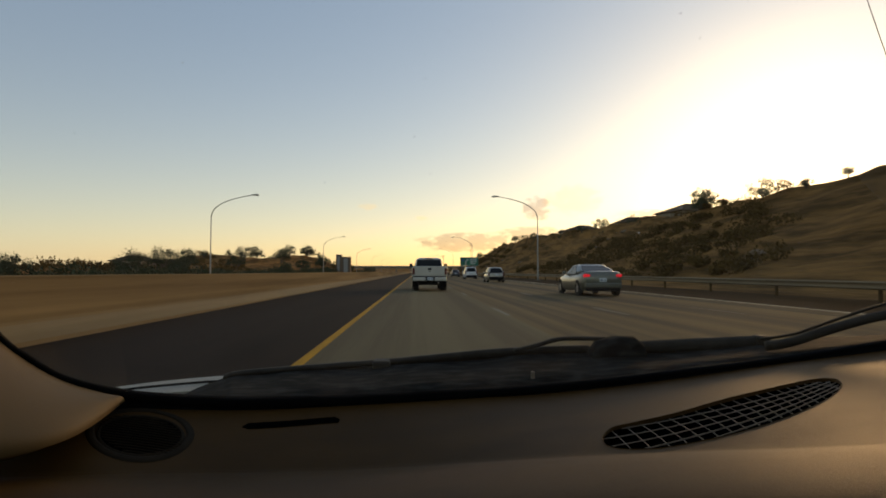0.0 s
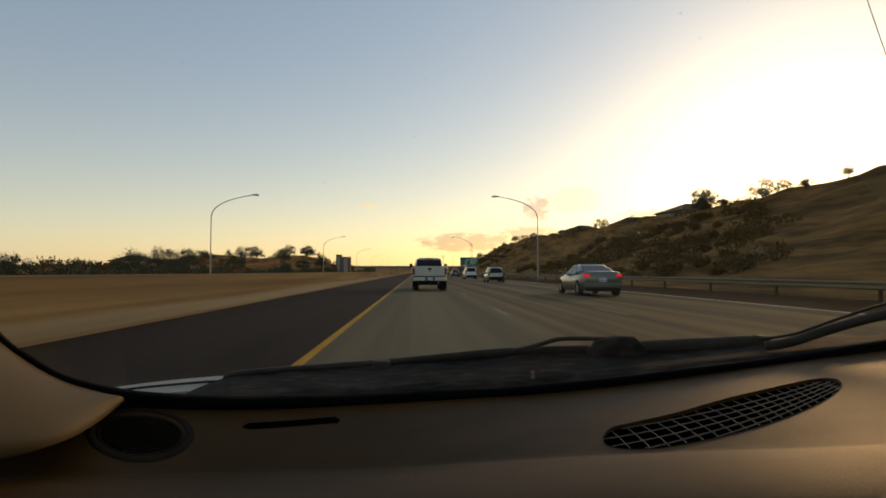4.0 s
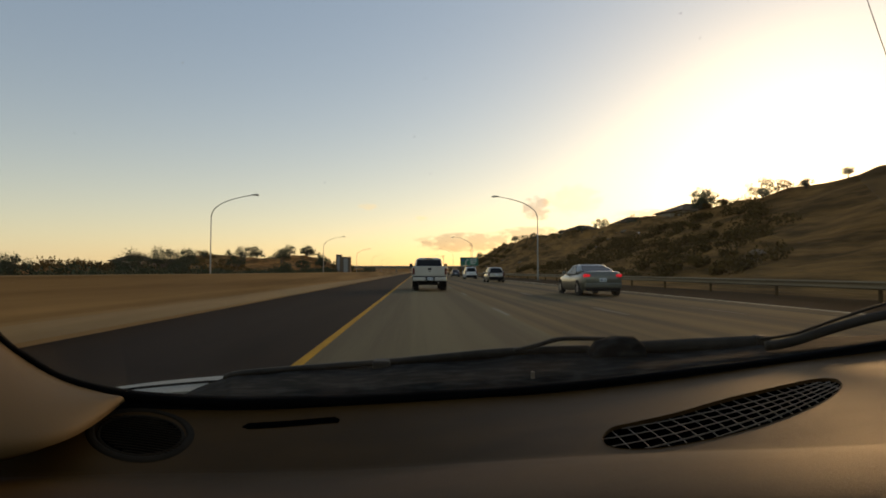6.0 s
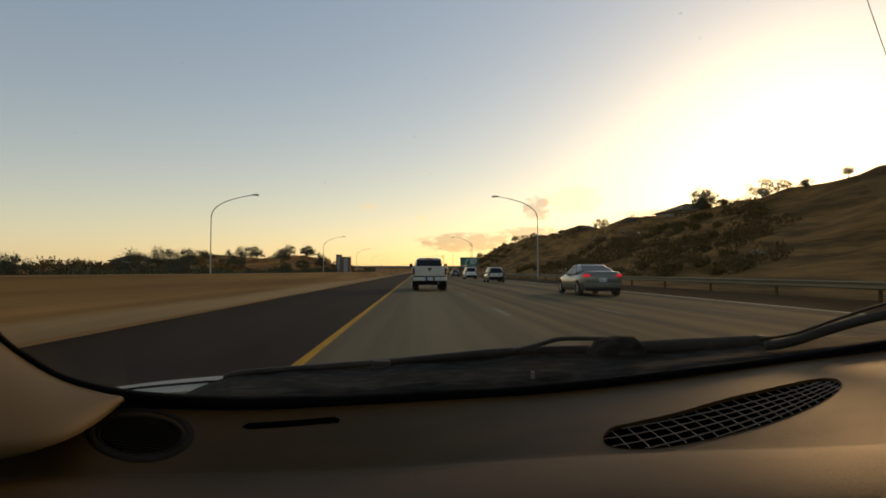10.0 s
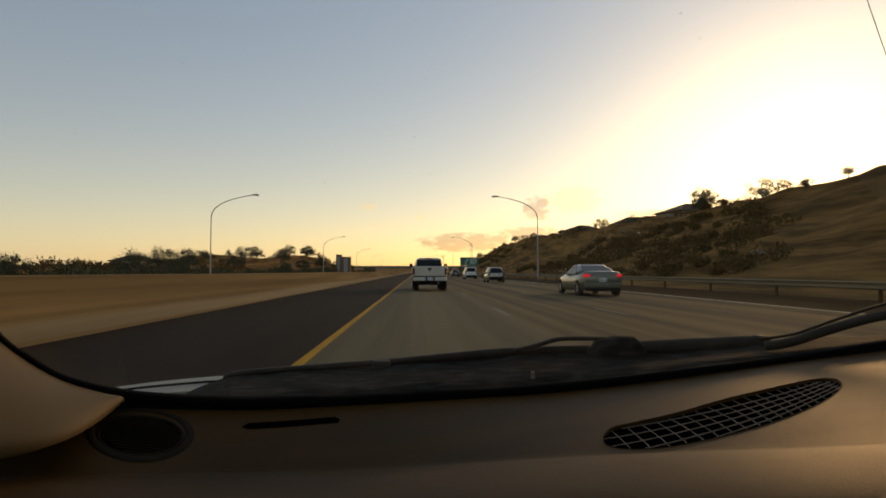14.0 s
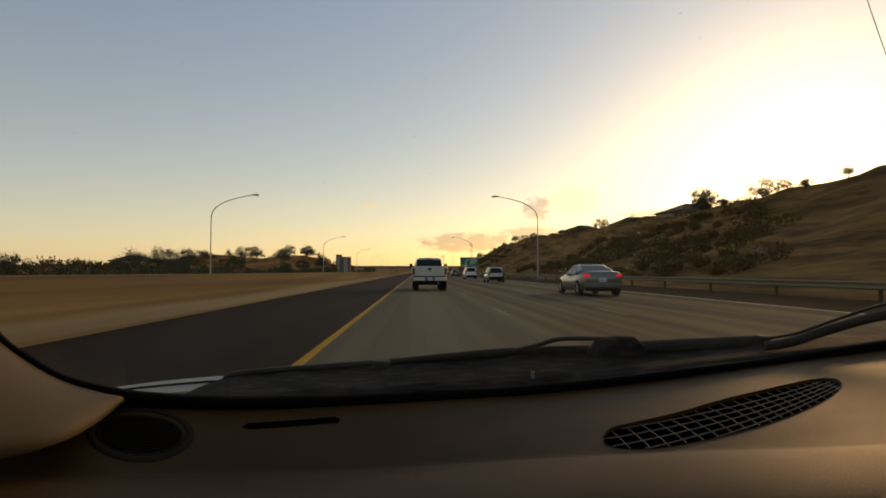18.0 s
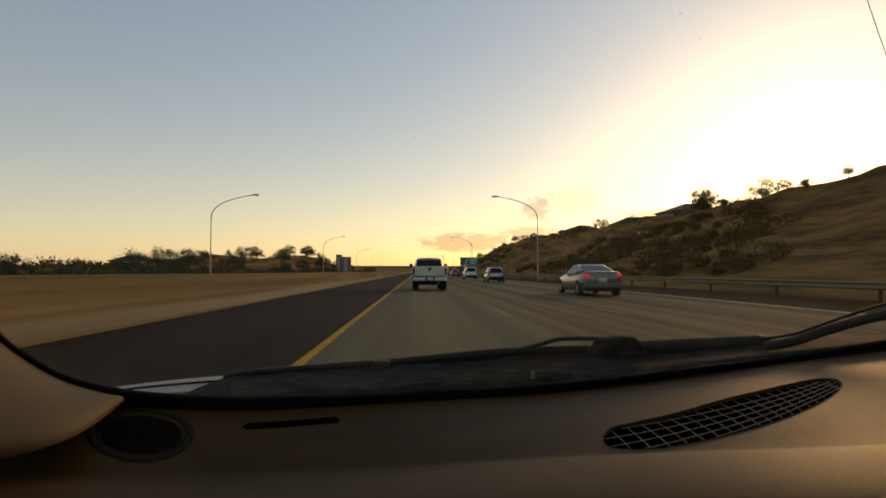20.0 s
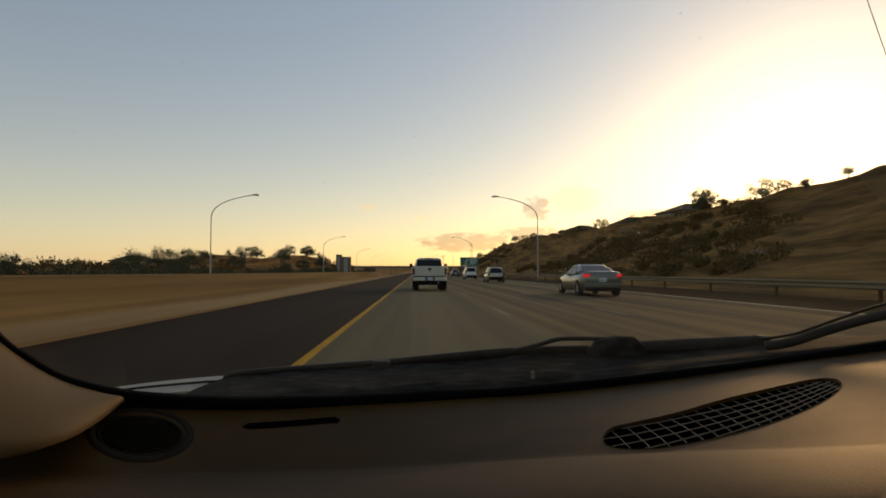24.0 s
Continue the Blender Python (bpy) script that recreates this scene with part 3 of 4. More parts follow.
def pickup():
    """The white pickup truck that drives ahead, tailgate at y = 0."""
    t = thing("pickup_truck", "white full-size pickup truck with dark rear window and white step bumper", "pickup truck")
    hw = 1.0
    bed = bmesh.new()
    prof = lambda y, k: [(0.88 * hw * k, y, 0.72), (0.985 * hw * k, y, 0.79), (hw * k, y, 1.05), (0.985 * hw * k, y, 1.3), (0.95 * hw * k, y, 1.40), (-0.95 * hw * k, y, 1.40),
                         (-0.985 * hw * k, y, 1.3), (-hw * k, y, 1.05), (-0.985 * hw * k, y, 0.79), (-0.88 * hw * k, y, 0.72)]
    loft([prof(0.03, 0.98), prof(0.08, 1), prof(2.05, 1)], bm=bed)
    part("bed", bed, M_pickup, t)
    front = bmesh.new()
    loft([[(x * hw, y, z) for x, z in ((0.9, 0.45), (0.985, 0.55), (1, 0.9), (0.97, zt - 0.08), (0.88, zt), (-0.88, zt), (-0.97, zt - 0.08), (-1, 0.9), (-0.985, 0.55), (-0.9, 0.45))]
          for y, zt in ((2.09, 1.36), (4.1, 1.36), (4.5, 1.32), (5.5, 1.22), (5.7, 1.08))], bm=front)
    part("body", front, M_pickup, t)
    gate = part("tailgate", boxed(-0.80, 0.80, -0.035, 0.045, 0.84, 1.395, bevel=0.025), M_pickup, t)
    part("panel_crease", boxed(-0.70, 0.70, -0.045, -0.03, 0.93, 0.96, bevel=0.005), M_pickup, gate)
    part("handle", boxed(-0.10, 0.10, -0.06, -0.03, 1.19, 1.29, bevel=0.02), M_black, gate, "black tailgate handle")
    part("badge", boxed(-0.06, 0.06, -0.05, -0.03, 1.07, 1.12, bevel=0.01), M_chrome, gate)
    lo = [(-0.81, 2.12, 1.34), (0.81, 2.12, 1.34), (0.88, 2.35, 1.34), (0.90, 3.9, 1.32), (0.85, 4.5, 1.28), (-0.85, 4.5, 1.28), (-0.90, 3.9, 1.32), (-0.88, 2.35, 1.34)]
    hi = [(-0.68, 2.30, 1.85), (0.68, 2.30, 1.85), (0.70, 2.55, 1.87), (0.70, 3.5, 1.87), (0.64, 3.75, 1.83), (-0.64, 3.75, 1.83), (-0.70, 3.5, 1.87), (-0.70, 2.55, 1.87)]
    mid = [tuple(Vector(a).lerp(Vector(b), 0.93) + Vector((0.035 * (1 if a[0] > 0 else -1), 0, 0))) for a, b in zip(lo, hi)]
    top = [(x * 0.72, min(max(y, 2.5), 3.55), 1.94) for x, y, z in hi]
    cabin = part("cabin", loft([lo, mid, hi, top]), M_pickup, t)
    quad_panel("rear_window", [lo[0], lo[1], mid[1], mid[0]], M_carglass, cabin, inset=0.05, grow=0.03)
    quad_panel("windscreen", [lo[4], lo[5], mid[5], mid[4]], M_carglass, cabin)
    for i, j in ((2, 3), (6, 7)):
        quad_panel("side_window", [lo[i], lo[j], mid[j], mid[i]], M_carglass, cabin, inset=0.12)
    part("brake_lamp", boxed(-0.18, 0.18, 2.20, 2.36, 1.865, 1.90, bevel=0.01), M_tail, cabin)
    bumper = part("rear_bumper", boxed(-0.96, 0.96, -0.22, 0.02, 0.57, 0.785, bevel=0.04), M_pickup, t, "white step bumper")
    plate(t, 0.02, -0.230, 0.69)
    # black bar draws the dark gap between tailgate and bumper
    part("bumper_gap_dark", boxed(-0.92, 0.92, -0.19, 0.02, 0.772, 0.838, bevel=0.01), M_black, bumper)
    # proud black panel: the recess round the plate is only dark colour
    part("plate_recess_dark", boxed(-0.24, 0.28, -0.226, -0.2, 0.585, 0.795, bevel=0.006), M_black, bumper)
    part("hitch", boxed(-0.05, 0.05, -0.25, 0.4, 0.38, 0.47, bevel=0.01), M_black, t)
    part("underbody", boxed(-0.72, 0.72, 0.15, 5.3, 0.45, 0.74, bevel=0.03), M_black, t)
    part("axle", boxed(-0.75, 0.75, 1.05, 1.2, 0.32, 0.44, bevel=0.03), M_black, t)
    part("exhaust_pipe", tube([Vector((0.5, -0.05, 0.46)), Vector((0.5, 0.8, 0.48))], [0.04, 0.04]), M_pole, t)
    for s in (-1, 1):
        part("tail_light", boxed(s * 0.91 - 0.065, s * 0.91 + 0.065, -0.02, 0.1, 0.93, 1.30, bevel=0.02), M_tail, t, "narrow dark red tail light")
        mir = part("mirror", boxed(s * 1.09 - 0.10, s * 1.09 + 0.10, 3.9, 4.04, 1.40, 1.60, bevel=0.04), M_black, t)
        part("mirror_arm", boxed(s * 0.99 - 0.08, s * 0.99 + 0.08, 3.93, 3.98, 1.42, 1.46), M_black, mir)
        part("mud_flap", boxed(s * 0.80 - 0.15, s * 0.80 + 0.15, 0.62, 0.64, 0.22, 0.72), M_rubber, t)
        for y in (1.12, 4.65):
            wheel(t, s * 0.93, y, 0.41, 0.32, s)
            a = bmesh.new()
            disc(a, (s * 0.965, y, 0.45), (s, 0, 0), 0.0, 0.46, 0.022, 24)
            part("wheel_arch", a, M_black, t)
    return t


truck = pickup()
truck.matrix_basis = pose(0.72, 32.6, 0.004)
a = car("sedan", "grey-green four-door sedan with lit red tail lights", "car", M_grey, 4.9, 1.90, 1.00, 1.41, (0.70, 1.62, 2.50, 3.6), M_tail_on, deck=1.10)
a.matrix_basis = pose(8.35, 25.6, 0.0)
a = car("hatchback", "light silver hatchback car on the middle lane", "car", M_gold, 4.3, 1.75, 0.95, 1.5, (0.1, 0.55, 2.3, 3.2), tall=True)
a.matrix_basis = pose(8.0, 58.0, 0.0)
a = car("suv", "white sport utility car with dark rear window", "car", M_white, 4.7, 1.85, 1.08, 1.72, (0.05, 0.35, 2.8, 3.6), tall=True)
a.matrix_basis = pose(7.9, 84.0, 0.0)
a = car("small_car", "dark small car far ahead on the highway", "car", M_dark, 4.4, 1.76, 0.98, 1.46, (0.3, 1.1, 2.5, 3.3))
a.matrix_basis = pose(8.0, 119.0, 0.0)
a = car("van", "pale van far ahead on the highway", "van", M_silver, 4.9, 1.9, 1.15, 1.85, (0.05, 0.3, 3.4, 4.2), tall=True)
a.matrix_basis = pose(3.7, 150.0, 0.0)


# ---- green guide sign ----
gs = thing("guide_sign", "green highway guide sign with white arrow and worn lettering bars", "road sign")
part("panel", boxed(-3.2, 3.2, -0.04, 0.04, 3.2, 6.2, bevel=0.02), M_sign, gs)
bm = bmesh.new()
for z0, x0, x1 in ((5.35, 0.2, 2.6), (4.65, 0.2, 2.7), (3.95, 0.2, 2.3)):
    box(bm, x0, x1, -0.06, -0.041, z0, z0 + 0.32)
part("lettering_bar", bm, M_signbar, gs)
bm = bmesh.new()
box(bm, -1.35, -1.0, -0.06, -0.041, 3.6, 4.9)
box(bm, -0.17, 0.17, -0.06, -0.041, -0.1, 0.9, m=Matrix.Translation((-1.17, 0, 4.75)) @ Matrix.Rotation(radians(40), 4, "Y"))
box(bm, -0.45, 0.45, -0.062, -0.043, -0.12, 0.12, m=Matrix.Translation((-0.62, 0, 5.4)) @ Matrix.Rotation(radians(40), 4, "Y"))
part("arrow", bm, M_signbar, gs)
part("route_shield", boxed(-2.7, -1.9, -0.06, -0.041, 4.8, 5.6, bevel=0.008), M_signblue, gs)
part("border_bar", boxed(-3.1, 3.1, -0.055, -0.041, 3.27, 3.33), M_signbar, gs)
for x in (-2.2, 2.2):
    part("post", tube([Vector((x, 0.1, -0.3)), Vector((x, 0.1, 6.0))], [0.11, 0.11]), M_signback, gs)
gs.matrix_basis = pose(18.6, 205, 0.0)

# ---- overpass far ahead ----
op = thing("overpass", "low concrete highway overpass far ahead with parapets", "bridge")
part("deck", boxed(-70, 60, 640, 652, 5.6, 6.6, bevel=0.05), M_bridge, op)
for y in (640.2, 651.5):
    part("parapet", boxed(-70, 60, y, y + 0.3, 6.6, 7.5), M_bridge, op)
for y in (641.5, 645, 648.5):
    part("girder", boxed(-70, 60, y, y + 0.8, 4.7, 5.6), M_bridge, op)
for x in (-23, -7, 16):
    for y in (642, 646, 650):
        part("column", boxed(x - 0.6, x + 0.6, y - 0.6, y + 0.6, -0.3, 4.7, bevel=0.1), M_bridge, op)


# ---- utility blocks, poles ----
ub = thing("utility_building", "pair of brown utility towers with pale middle panels beyond the median", "building")
for x0, x1, h in ((0.0, 1.9, 6.9), (1.95, 5.2, 6.1)):
    bl = part("block", boxed(x0, x1, 0, 3, -0.8, h, bevel=0.05), M_rock, ub)
    part("roof_cap", boxed(x0 - 0.06, x1 + 0.03, -0.08, 3.1, h, h + 0.22), M_bridge, bl)
    part("pale_panel", boxed(x0 + 0.25 * (x1 - x0), x0 + 0.72 * (x1 - x0), -0.06, 0.02, 0.3, h - 0.4, bevel=0.02), M_box, bl)
ub.matrix_basis = pose(-29.5, 212, 0.2)


def utility_pole(x, y, h):
    z = ground_z(x, y)
    t = thing("utility_pole", "thin wooden utility pole with crossarm, far off", "utility pole", "poles on the hill")
    part("pole", tube([Vector((0, 0, -0.5)), Vector((0, 0, h))], [0.17, 0.11]), M_post, t)
    for k in (0.6, 1.5):
        part("crossarm", boxed(-1.2, 1.2, -0.07, 0.07, h - k - 0.08, h - k + 0.08), M_post, t)
    t.matrix_basis = pose(x, y, z, 0, 0, 20)


for x, y, h in ((37, 395, 15), (50, 470, 14), (24, 520, 16), (60, 560, 15), (-60, 470, 12), (-95, 520, 13)):
    utility_pole(x, y, h)


# ---- houses ----
def house(x, y, w, d, h, turn, sink=0.5):
    t = thing("house", "stucco house with dark hipped roof behind the hill crest", "house", "houses on the hills")
    part("wall", boxed(-w / 2, w / 2, -d / 2, d / 2, -sink - 1.5, h), M_wall, t)
    e = 0.6
    ridge = max(w - d, 1.0) / 2
    rb = bmesh.new()
    low = [(-w / 2 - e, -d / 2 - e), (w / 2 + e, -d / 2 - e), (w / 2 + e, d / 2 + e), (-w / 2 - e, d / 2 + e)]
    v0 = [rb.verts.new((a, b, h - 0.08)) for a, b in low]
    v1 = [rb.verts.new((a, b, h + 0.12)) for a, b in low]
    r0, r1 = rb.verts.new((-ridge, 0, h + d * 0.24)), rb.verts.new((ridge, 0, h + d * 0.24))
    rb.faces.new(v0[::-1])
    for i in range(4):
        rb.faces.new((v0[i], v0[(i + 1) % 4], v1[(i + 1) % 4], v1[i]))
    rb.faces.new((v1[0], v1[1], r1, r0)), rb.faces.new((v1[2], v1[3], r0, r1))
    rb.faces.new((v1[1], v1[2], r1)), rb.faces.new((v1[3], v1[0], r0))
    part("roof", rb, M_roof, t)
    for k in range(3):
        wx = -w / 2 + w * (k + 0.5) / 3
        for z in ([h - 1.9] if h < 4 else [h - 1.9, h - 4.6]):
            win = part("window", boxed(wx - 0.75, wx + 0.75, -d / 2 - 0.03, -d / 2 + 0.05, z, z + 1.2), M_window, t)
            part("frame", boxed(wx - 0.85, wx + 0.85, -d / 2 - 0.06, -d / 2 - 0.031, z - 0.1, z - 0.02), M_signbar, win)
    t.matrix_basis = pose(x, y, ground_z(x, y) + sink - 0.3, 0, 0, turn)


for q in ((68, 140, 13, 10, 2.2, 12), (64, 168, 12, 9, 2.2, -8), (60, 205, 14, 10, 2.4, 15), (-98, 205, 12, 9, 2.8, -12), (-104, 255, 14, 9, 2.8, 20), (-90, 330, 13, 9, 3.0, -5)):
    house(*q)


# ---- trees and shrubs ----
def leaf_cloud(bm, centres, size, per, rng):
    for c, rad in centres:
        for _ in range(per):
            d = Vector((rng.gauss(0, 1), rng.gauss(0, 1), rng.gauss(0, 0.8))).normalized() * rad * rng.uniform(0.35, 1.05)
            s = size * rng.uniform(0.6, 1.3)
            r = Euler((rng.uniform(0, 6.3), rng.uniform(0, 6.3), rng.uniform(0, 6.3))).to_matrix()
            p = Vector(c) + d
            v = [bm.verts.new(p + r @ Vector(q) * s) for q in ((-0.5, 0, 0), (0, -0.32, 0.08), (0.5, 0, 0), (0, 0.32, 0.08))]
            bm.faces.new(v)


def tree(seed, height, width, clumps, per):
    """A forked trunk under a wide, broken crown of small leaves."""
    rng = random.Random(seed)
    t = thing("tree", "dark scrubby tree with open uneven crown on dry slope", "tree", "trees on the slopes")
    bm = bmesh.new()
    cents = []
    for stem in range(2 + seed % 2):
        a0 = 2 * math.pi * stem / 3 + rng.uniform(-0.4, 0.4)
        fork = Vector((0.10 * width * math.cos(a0), 0.10 * width * math.sin(a0), height * rng.uniform(0.2, 0.34)))
        tube([Vector((0, 0, -0.6)), fork * 0.5, fork], [0.035 * height, 0.028 * height, 0.02 * height], 7, bm)
        for k in range(clumps // 2):
            a = a0 + rng.uniform(-1.4, 1.4)
            rr = width / 2 * rng.uniform(0.15, 0.95)
            tip = Vector((rr * math.cos(a), rr * math.sin(a), height * rng.uniform(0.45, 0.95) * (1 - 0.25 * (2 * rr / width) ** 2)))
            tube([fork, fork.lerp(tip, 0.5) + Vector((0, 0, 0.05 * height)), tip], [0.014 * height, 0.009 * height, 0.003 * height], 5, bm)
            cents.append((tip, width * rng.uniform(0.09, 0.19)))
    part("trunk", bm, M_bark, t)
    cr = bmesh.new()
    leaf_cloud(cr, cents, 0.028 * height + 0.08, per, rng)
    part("crown", cr, M_leaf, t)
    return t


kinds = [tree(11, 5.6, 8.0, 16, 170), tree(12, 4.4, 6.8, 14, 170), tree(13, 6.6, 7.0, 18, 150), tree(14, 3.2, 6.4, 14, 170)]
rng = random.Random(5)
spots = [(-40, 92), (-44, 108), (-50, 128), (-56, 134), (-46, 150), (-60, 165), (-66, 190), (-50, 205), (-70, 220), (-62, 245), (-48, 270), (-72, 290), (-60, 320), (-45, 350), (-36, 300), (-33, 235), (-30, 390),
         (57, 92), (60, 118), (58, 150), (56, 172), (63, 190), (57, 225), (60, 255), (54, 285), (56, 330), (40, 365), (30, 400), (26, 440), (-34, 420), (-40, 455), (-31, 165), (-35, 178), (-30, 190), (-33, 204), (-36, 218), (-32, 255), (-40, 262), (-34, 282), (-31, 320), (-38, 335), (-29, 345), (70, 84), (64, 100), (75, 110), (66, 135), (-30, 44), (-31, 52), (-29, 60), (-33, 66), (-30, 75), (-35, 82), (-47, 214), (-52, 226), (-44, 234), (-40, 205), (-29, 128), (-32, 140), (-44, 190), (-49, 182), (-54, 196), (-41, 246), (-46, 252), (-38, 228), (-51, 172), (-58, 182)]
for i, (x, y) in enumerate(spots):
    m = pose(x, y, ground_z(x, y) - 0.1, 0, 0, rng.uniform(0, 360)) @ Matrix.Scale(rng.uniform(0.5, 0.95) if x > 0 else (rng.uniform(0.35, 0.55) if y < 84 else rng.uniform(0.45, 0.8)), 4)
    if i < len(kinds):
        kinds[i].matrix_basis = m
    else:
        c = copy_thing(kinds[i % 4], m)
        c.scale = m.to_scale()

# small trees along the crest
for x, y, k in ((46, 182, 0.42), (48, 166, 0.36), (49, 150, 0.30), (51, 129, 0.36), (52, 105, 0.28), (53, 86, 0.26), (53, 76, 0.24), (52, 67, 0.20), (53, 60, 0.20), (44, 215, 0.45), (43, 250, 0.5)):
    c = copy_thing(kinds[rng.randrange(4)], pose(x, y, ground_z(x, y) - 0.55, 0, 0, rng.uniform(0, 360)))
    c.scale = (k * 1.15, k * 1.15, k)

# shrubs and dry tufts: uncounted growth on both slopes
rng = random.Random(21)
bm = bmesh.new()
planted = 0
while planted < 820:
    left = rng.random() < 0.35
    x = -rng.uniform(27, 95) if left else rng.uniform(22, 58)
    y = rng.uniform(40, 420)
    if fbm(x, y * 0.45, 20, 12.5) < -0.02:               # they grow in patches
        continue
    planted += 1
    s = rng.uniform(0.7, 1.9)
    z = ground_z(x, y)
    leaf_cloud(bm, [((x + rng.uniform(-s, s) * 0.7, y + rng.uniform(-s, s) * 0.7, z + 0.25 * s), s * 0.6) for _ in range(4)], 0.34, 44, rng)
tagged(part("shrubs", bm, M_shrub), "dark low shrubs scattered over the dry slopes", "shrubs", kind="stuff")
bm = bmesh.new()
for _ in range(230):
    y = rng.uniform(26, 210)
    x, s = -rng.uniform(24.6, 28.5) - 0.02 * y, rng.uniform(0.55, 1.15)
    leaf_cloud(bm, [((x + rng.uniform(-0.8, 0.8), y + rng.uniform(-1.4, 1.4), ground_z(x, y) + s * rng.uniform(0.5, 1.15)), s * 0.75) for _ in range(3)], 0.30, 34, rng)
tagged(part("roadside_bushes", bm, M_leaf), "dull green bushes along the far edge of the opposite lanes", "bushes", kind="stuff")
tv, tf = [], []
for _ in range(9000):
    left = rng.random() < 0.16
    x = -rng.uniform(26, 70) if left else rng.uniform(19.5, 56)
    y = rng.uniform(75, 280) if x > 0 else rng.uniform(40, 260)
    z = ground_z(x, y) - 0.03
    h = rng.uniform(0.05, 0.17)
    for _ in range(4):
        a = rng.uniform(0, 6.28)
        dx, dy = math.cos(a) * 0.16, math.sin(a) * 0.16
        i = len(tv)
        tv += [(x - dy * 0.4, y + dx * 0.4, z), (x + dy * 0.4, y - dx * 0.4, z), (x + dx + rng.uniform(-.1, .1), y + dy, z + h)]
        tf.append((i, i + 1, i + 2))
tme = bpy.data.meshes.new("grass_tufts")
tme.from_pydata(tv, [], tf)
tme.materials.append(M_grass)
tagged(new("grass_tufts", tme), "dry yellow-brown grass tufts on the slopes", "grass", kind="stuff")

# rubble on the slope
base_rocks = []
rng = random.Random(8)
for k in range(14):
    x, y = rng.uniform(22, 50), rng.uniform(30, 240)
    if k < 3:
        bm = bmesh.new()
        bmesh.ops.create_icosphere(bm, subdivisions=2, radius=0.6)
        for v in bm.verts:
            v.co *= 1 + 0.35 * noise.noise(v.co * 2.2 + Vector((k * 7, 0, 0)))
            v.co.z *= 0.6
        o = tagged(part("boulder", bm, M_rock), "brown boulder half sunk in the dry slope", "rock", "rocks on the slope")
        base_rocks.append(o)
    else:
        o = copy_thing(base_rocks[k % 3], Matrix())
    o.matrix_basis = pose(x, y, ground_z(x, y) + 0.05, 0, 0, rng.uniform(0, 360)) @ Matrix.Scale(rng.uniform(0.5, 1.5), 4)


# ---- the car that carries the camera: cabin front, bonnet, wipers ----
own = thing("car", "white car seen from inside over its brown dashboard", "car")


def into(bm):
    bm.transform(CABIN)
    return bm


def cab(xs, ys, d):
    """A point of the cabin by its slope right, slope up and distance ahead."""
    return Vector((xs * d, d, ys * d))


N = 64
front_edge = spline([(-0.674, 0.7, -0.218), (-0.568, 0.74, -0.198), (-0.441, 0.8, -0.215), (-0.292, 0.82, -0.228), (-0.117, 0.83, -0.223), (0.046, 0.84, -0.216), (0.184, 0.87, -0.212), (0.37, 0.91, -0.199), (0.573, 0.95, -0.182), (0.767, 1.0, -0.168), (1.044, 1.05, -0.143)], N)
rear_edge = spline([(-0.580, 0.603, -0.241), (-0.490, 0.638, -0.252), (-0.371, 0.672, -0.261), (-0.248, 0.694, -0.268), (-0.095, 0.675, -0.257), (0.035, 0.643, -0.237), (0.131, 0.620, -0.223), (0.238, 0.585, -0.205), (0.332, 0.55, -0.189), (0.399, 0.52, -0.175), (0.487, 0.49, -0.159)], N)


def dash(a, b, lift=0.0):
    """A point on the top of the dashboard: a across, b from the screen towards the seats."""
    k = max(0.0, min(1.0, a)) * (N - 1)
    i = min(int(k), N - 2)
    f = front_edge[i].lerp(front_edge[i + 1], k - i)
    r = rear_edge[i].lerp(rear_edge[i + 1], k - i)
    p = f.lerp(r, b)
    p.z += 0.002 * math.sin(math.pi * b) + lift
    return p


def curve_at(rows, a):
    """How far back a curve on the dashboard lies at a."""
    pts = sorted((p.x, p.y) for p in rows)
    return float(np.interp(a, [p[0] for p in pts], [p[1] for p in pts]))


# the long defroster opening: its edge nearer the screen and its edge nearer the seats
VENT_A0, VENT_A1 = 0.634, 0.856
upper = spline([(a, b, 0) for a, b in [(0.634, 0.826), (0.643, 0.726), (0.666, 0.683), (0.7, 0.622), (0.749, 0.5), (0.8, 0.418), (0.829, 0.4), (0.848, 0.439), (0.856, 0.506)]], 60)
lower = spline([(a, b, 0) for a, b in [(0.856, 0.506), (0.844, 0.621), (0.8, 0.764), (0.749, 0.88), (0.7, 0.953), (0.676, 0.969), (0.652, 0.955), (0.638, 0.907), (0.634, 0.826)]], 60)

cols = sorted([k / 150 for k in range(151)] + [VENT_A0 - 0.002, VENT_A0 + 0.0008, VENT_A0 + 0.0022, VENT_A0 + 0.004, VENT_A0 + 0.006, VENT_A1 + 0.002, VENT_A1 - 0.0008, VENT_A1 - 0.0022, VENT_A1 - 0.004])
bm = bmesh.new()
grid = []
for a in cols:
    ac = max(VENT_A0, min(VENT_A1, a))
    u, w = curve_at(upper, ac), curve_at(lower, ac)
    if not VENT_A0 < a < VENT_A1:
        u = w = (u + w) / 2
    bs = [0.0, min(0.012, u * 0.1)] + [u * k / 6 for k in range(1, 7)] + [u + (w - u) * k / 2 for k in (1, 2)] + [w + (1 - w) * k / 4 for k in (1, 2, 3, 4)]
    e = dash(a, 1)
    row = [dash(a, 0) + Vector((0, 0.03, -0.03))] + [dash(a, b) for b in bs]
    row += [e + Vector((0, -0.005, 0.0008)), e + Vector((0, -0.012, 0.0024)), e + Vector((0, -0.06, 0.012)), e + Vector((0, -0.13, 0.020)), e + Vector((0, -0.36, 0.022)), e + Vector((0, -0.37, -0.10)), e + Vector((0, 0.10, -0.34))]
    grid.append([bm.verts.new(p) for p in row])
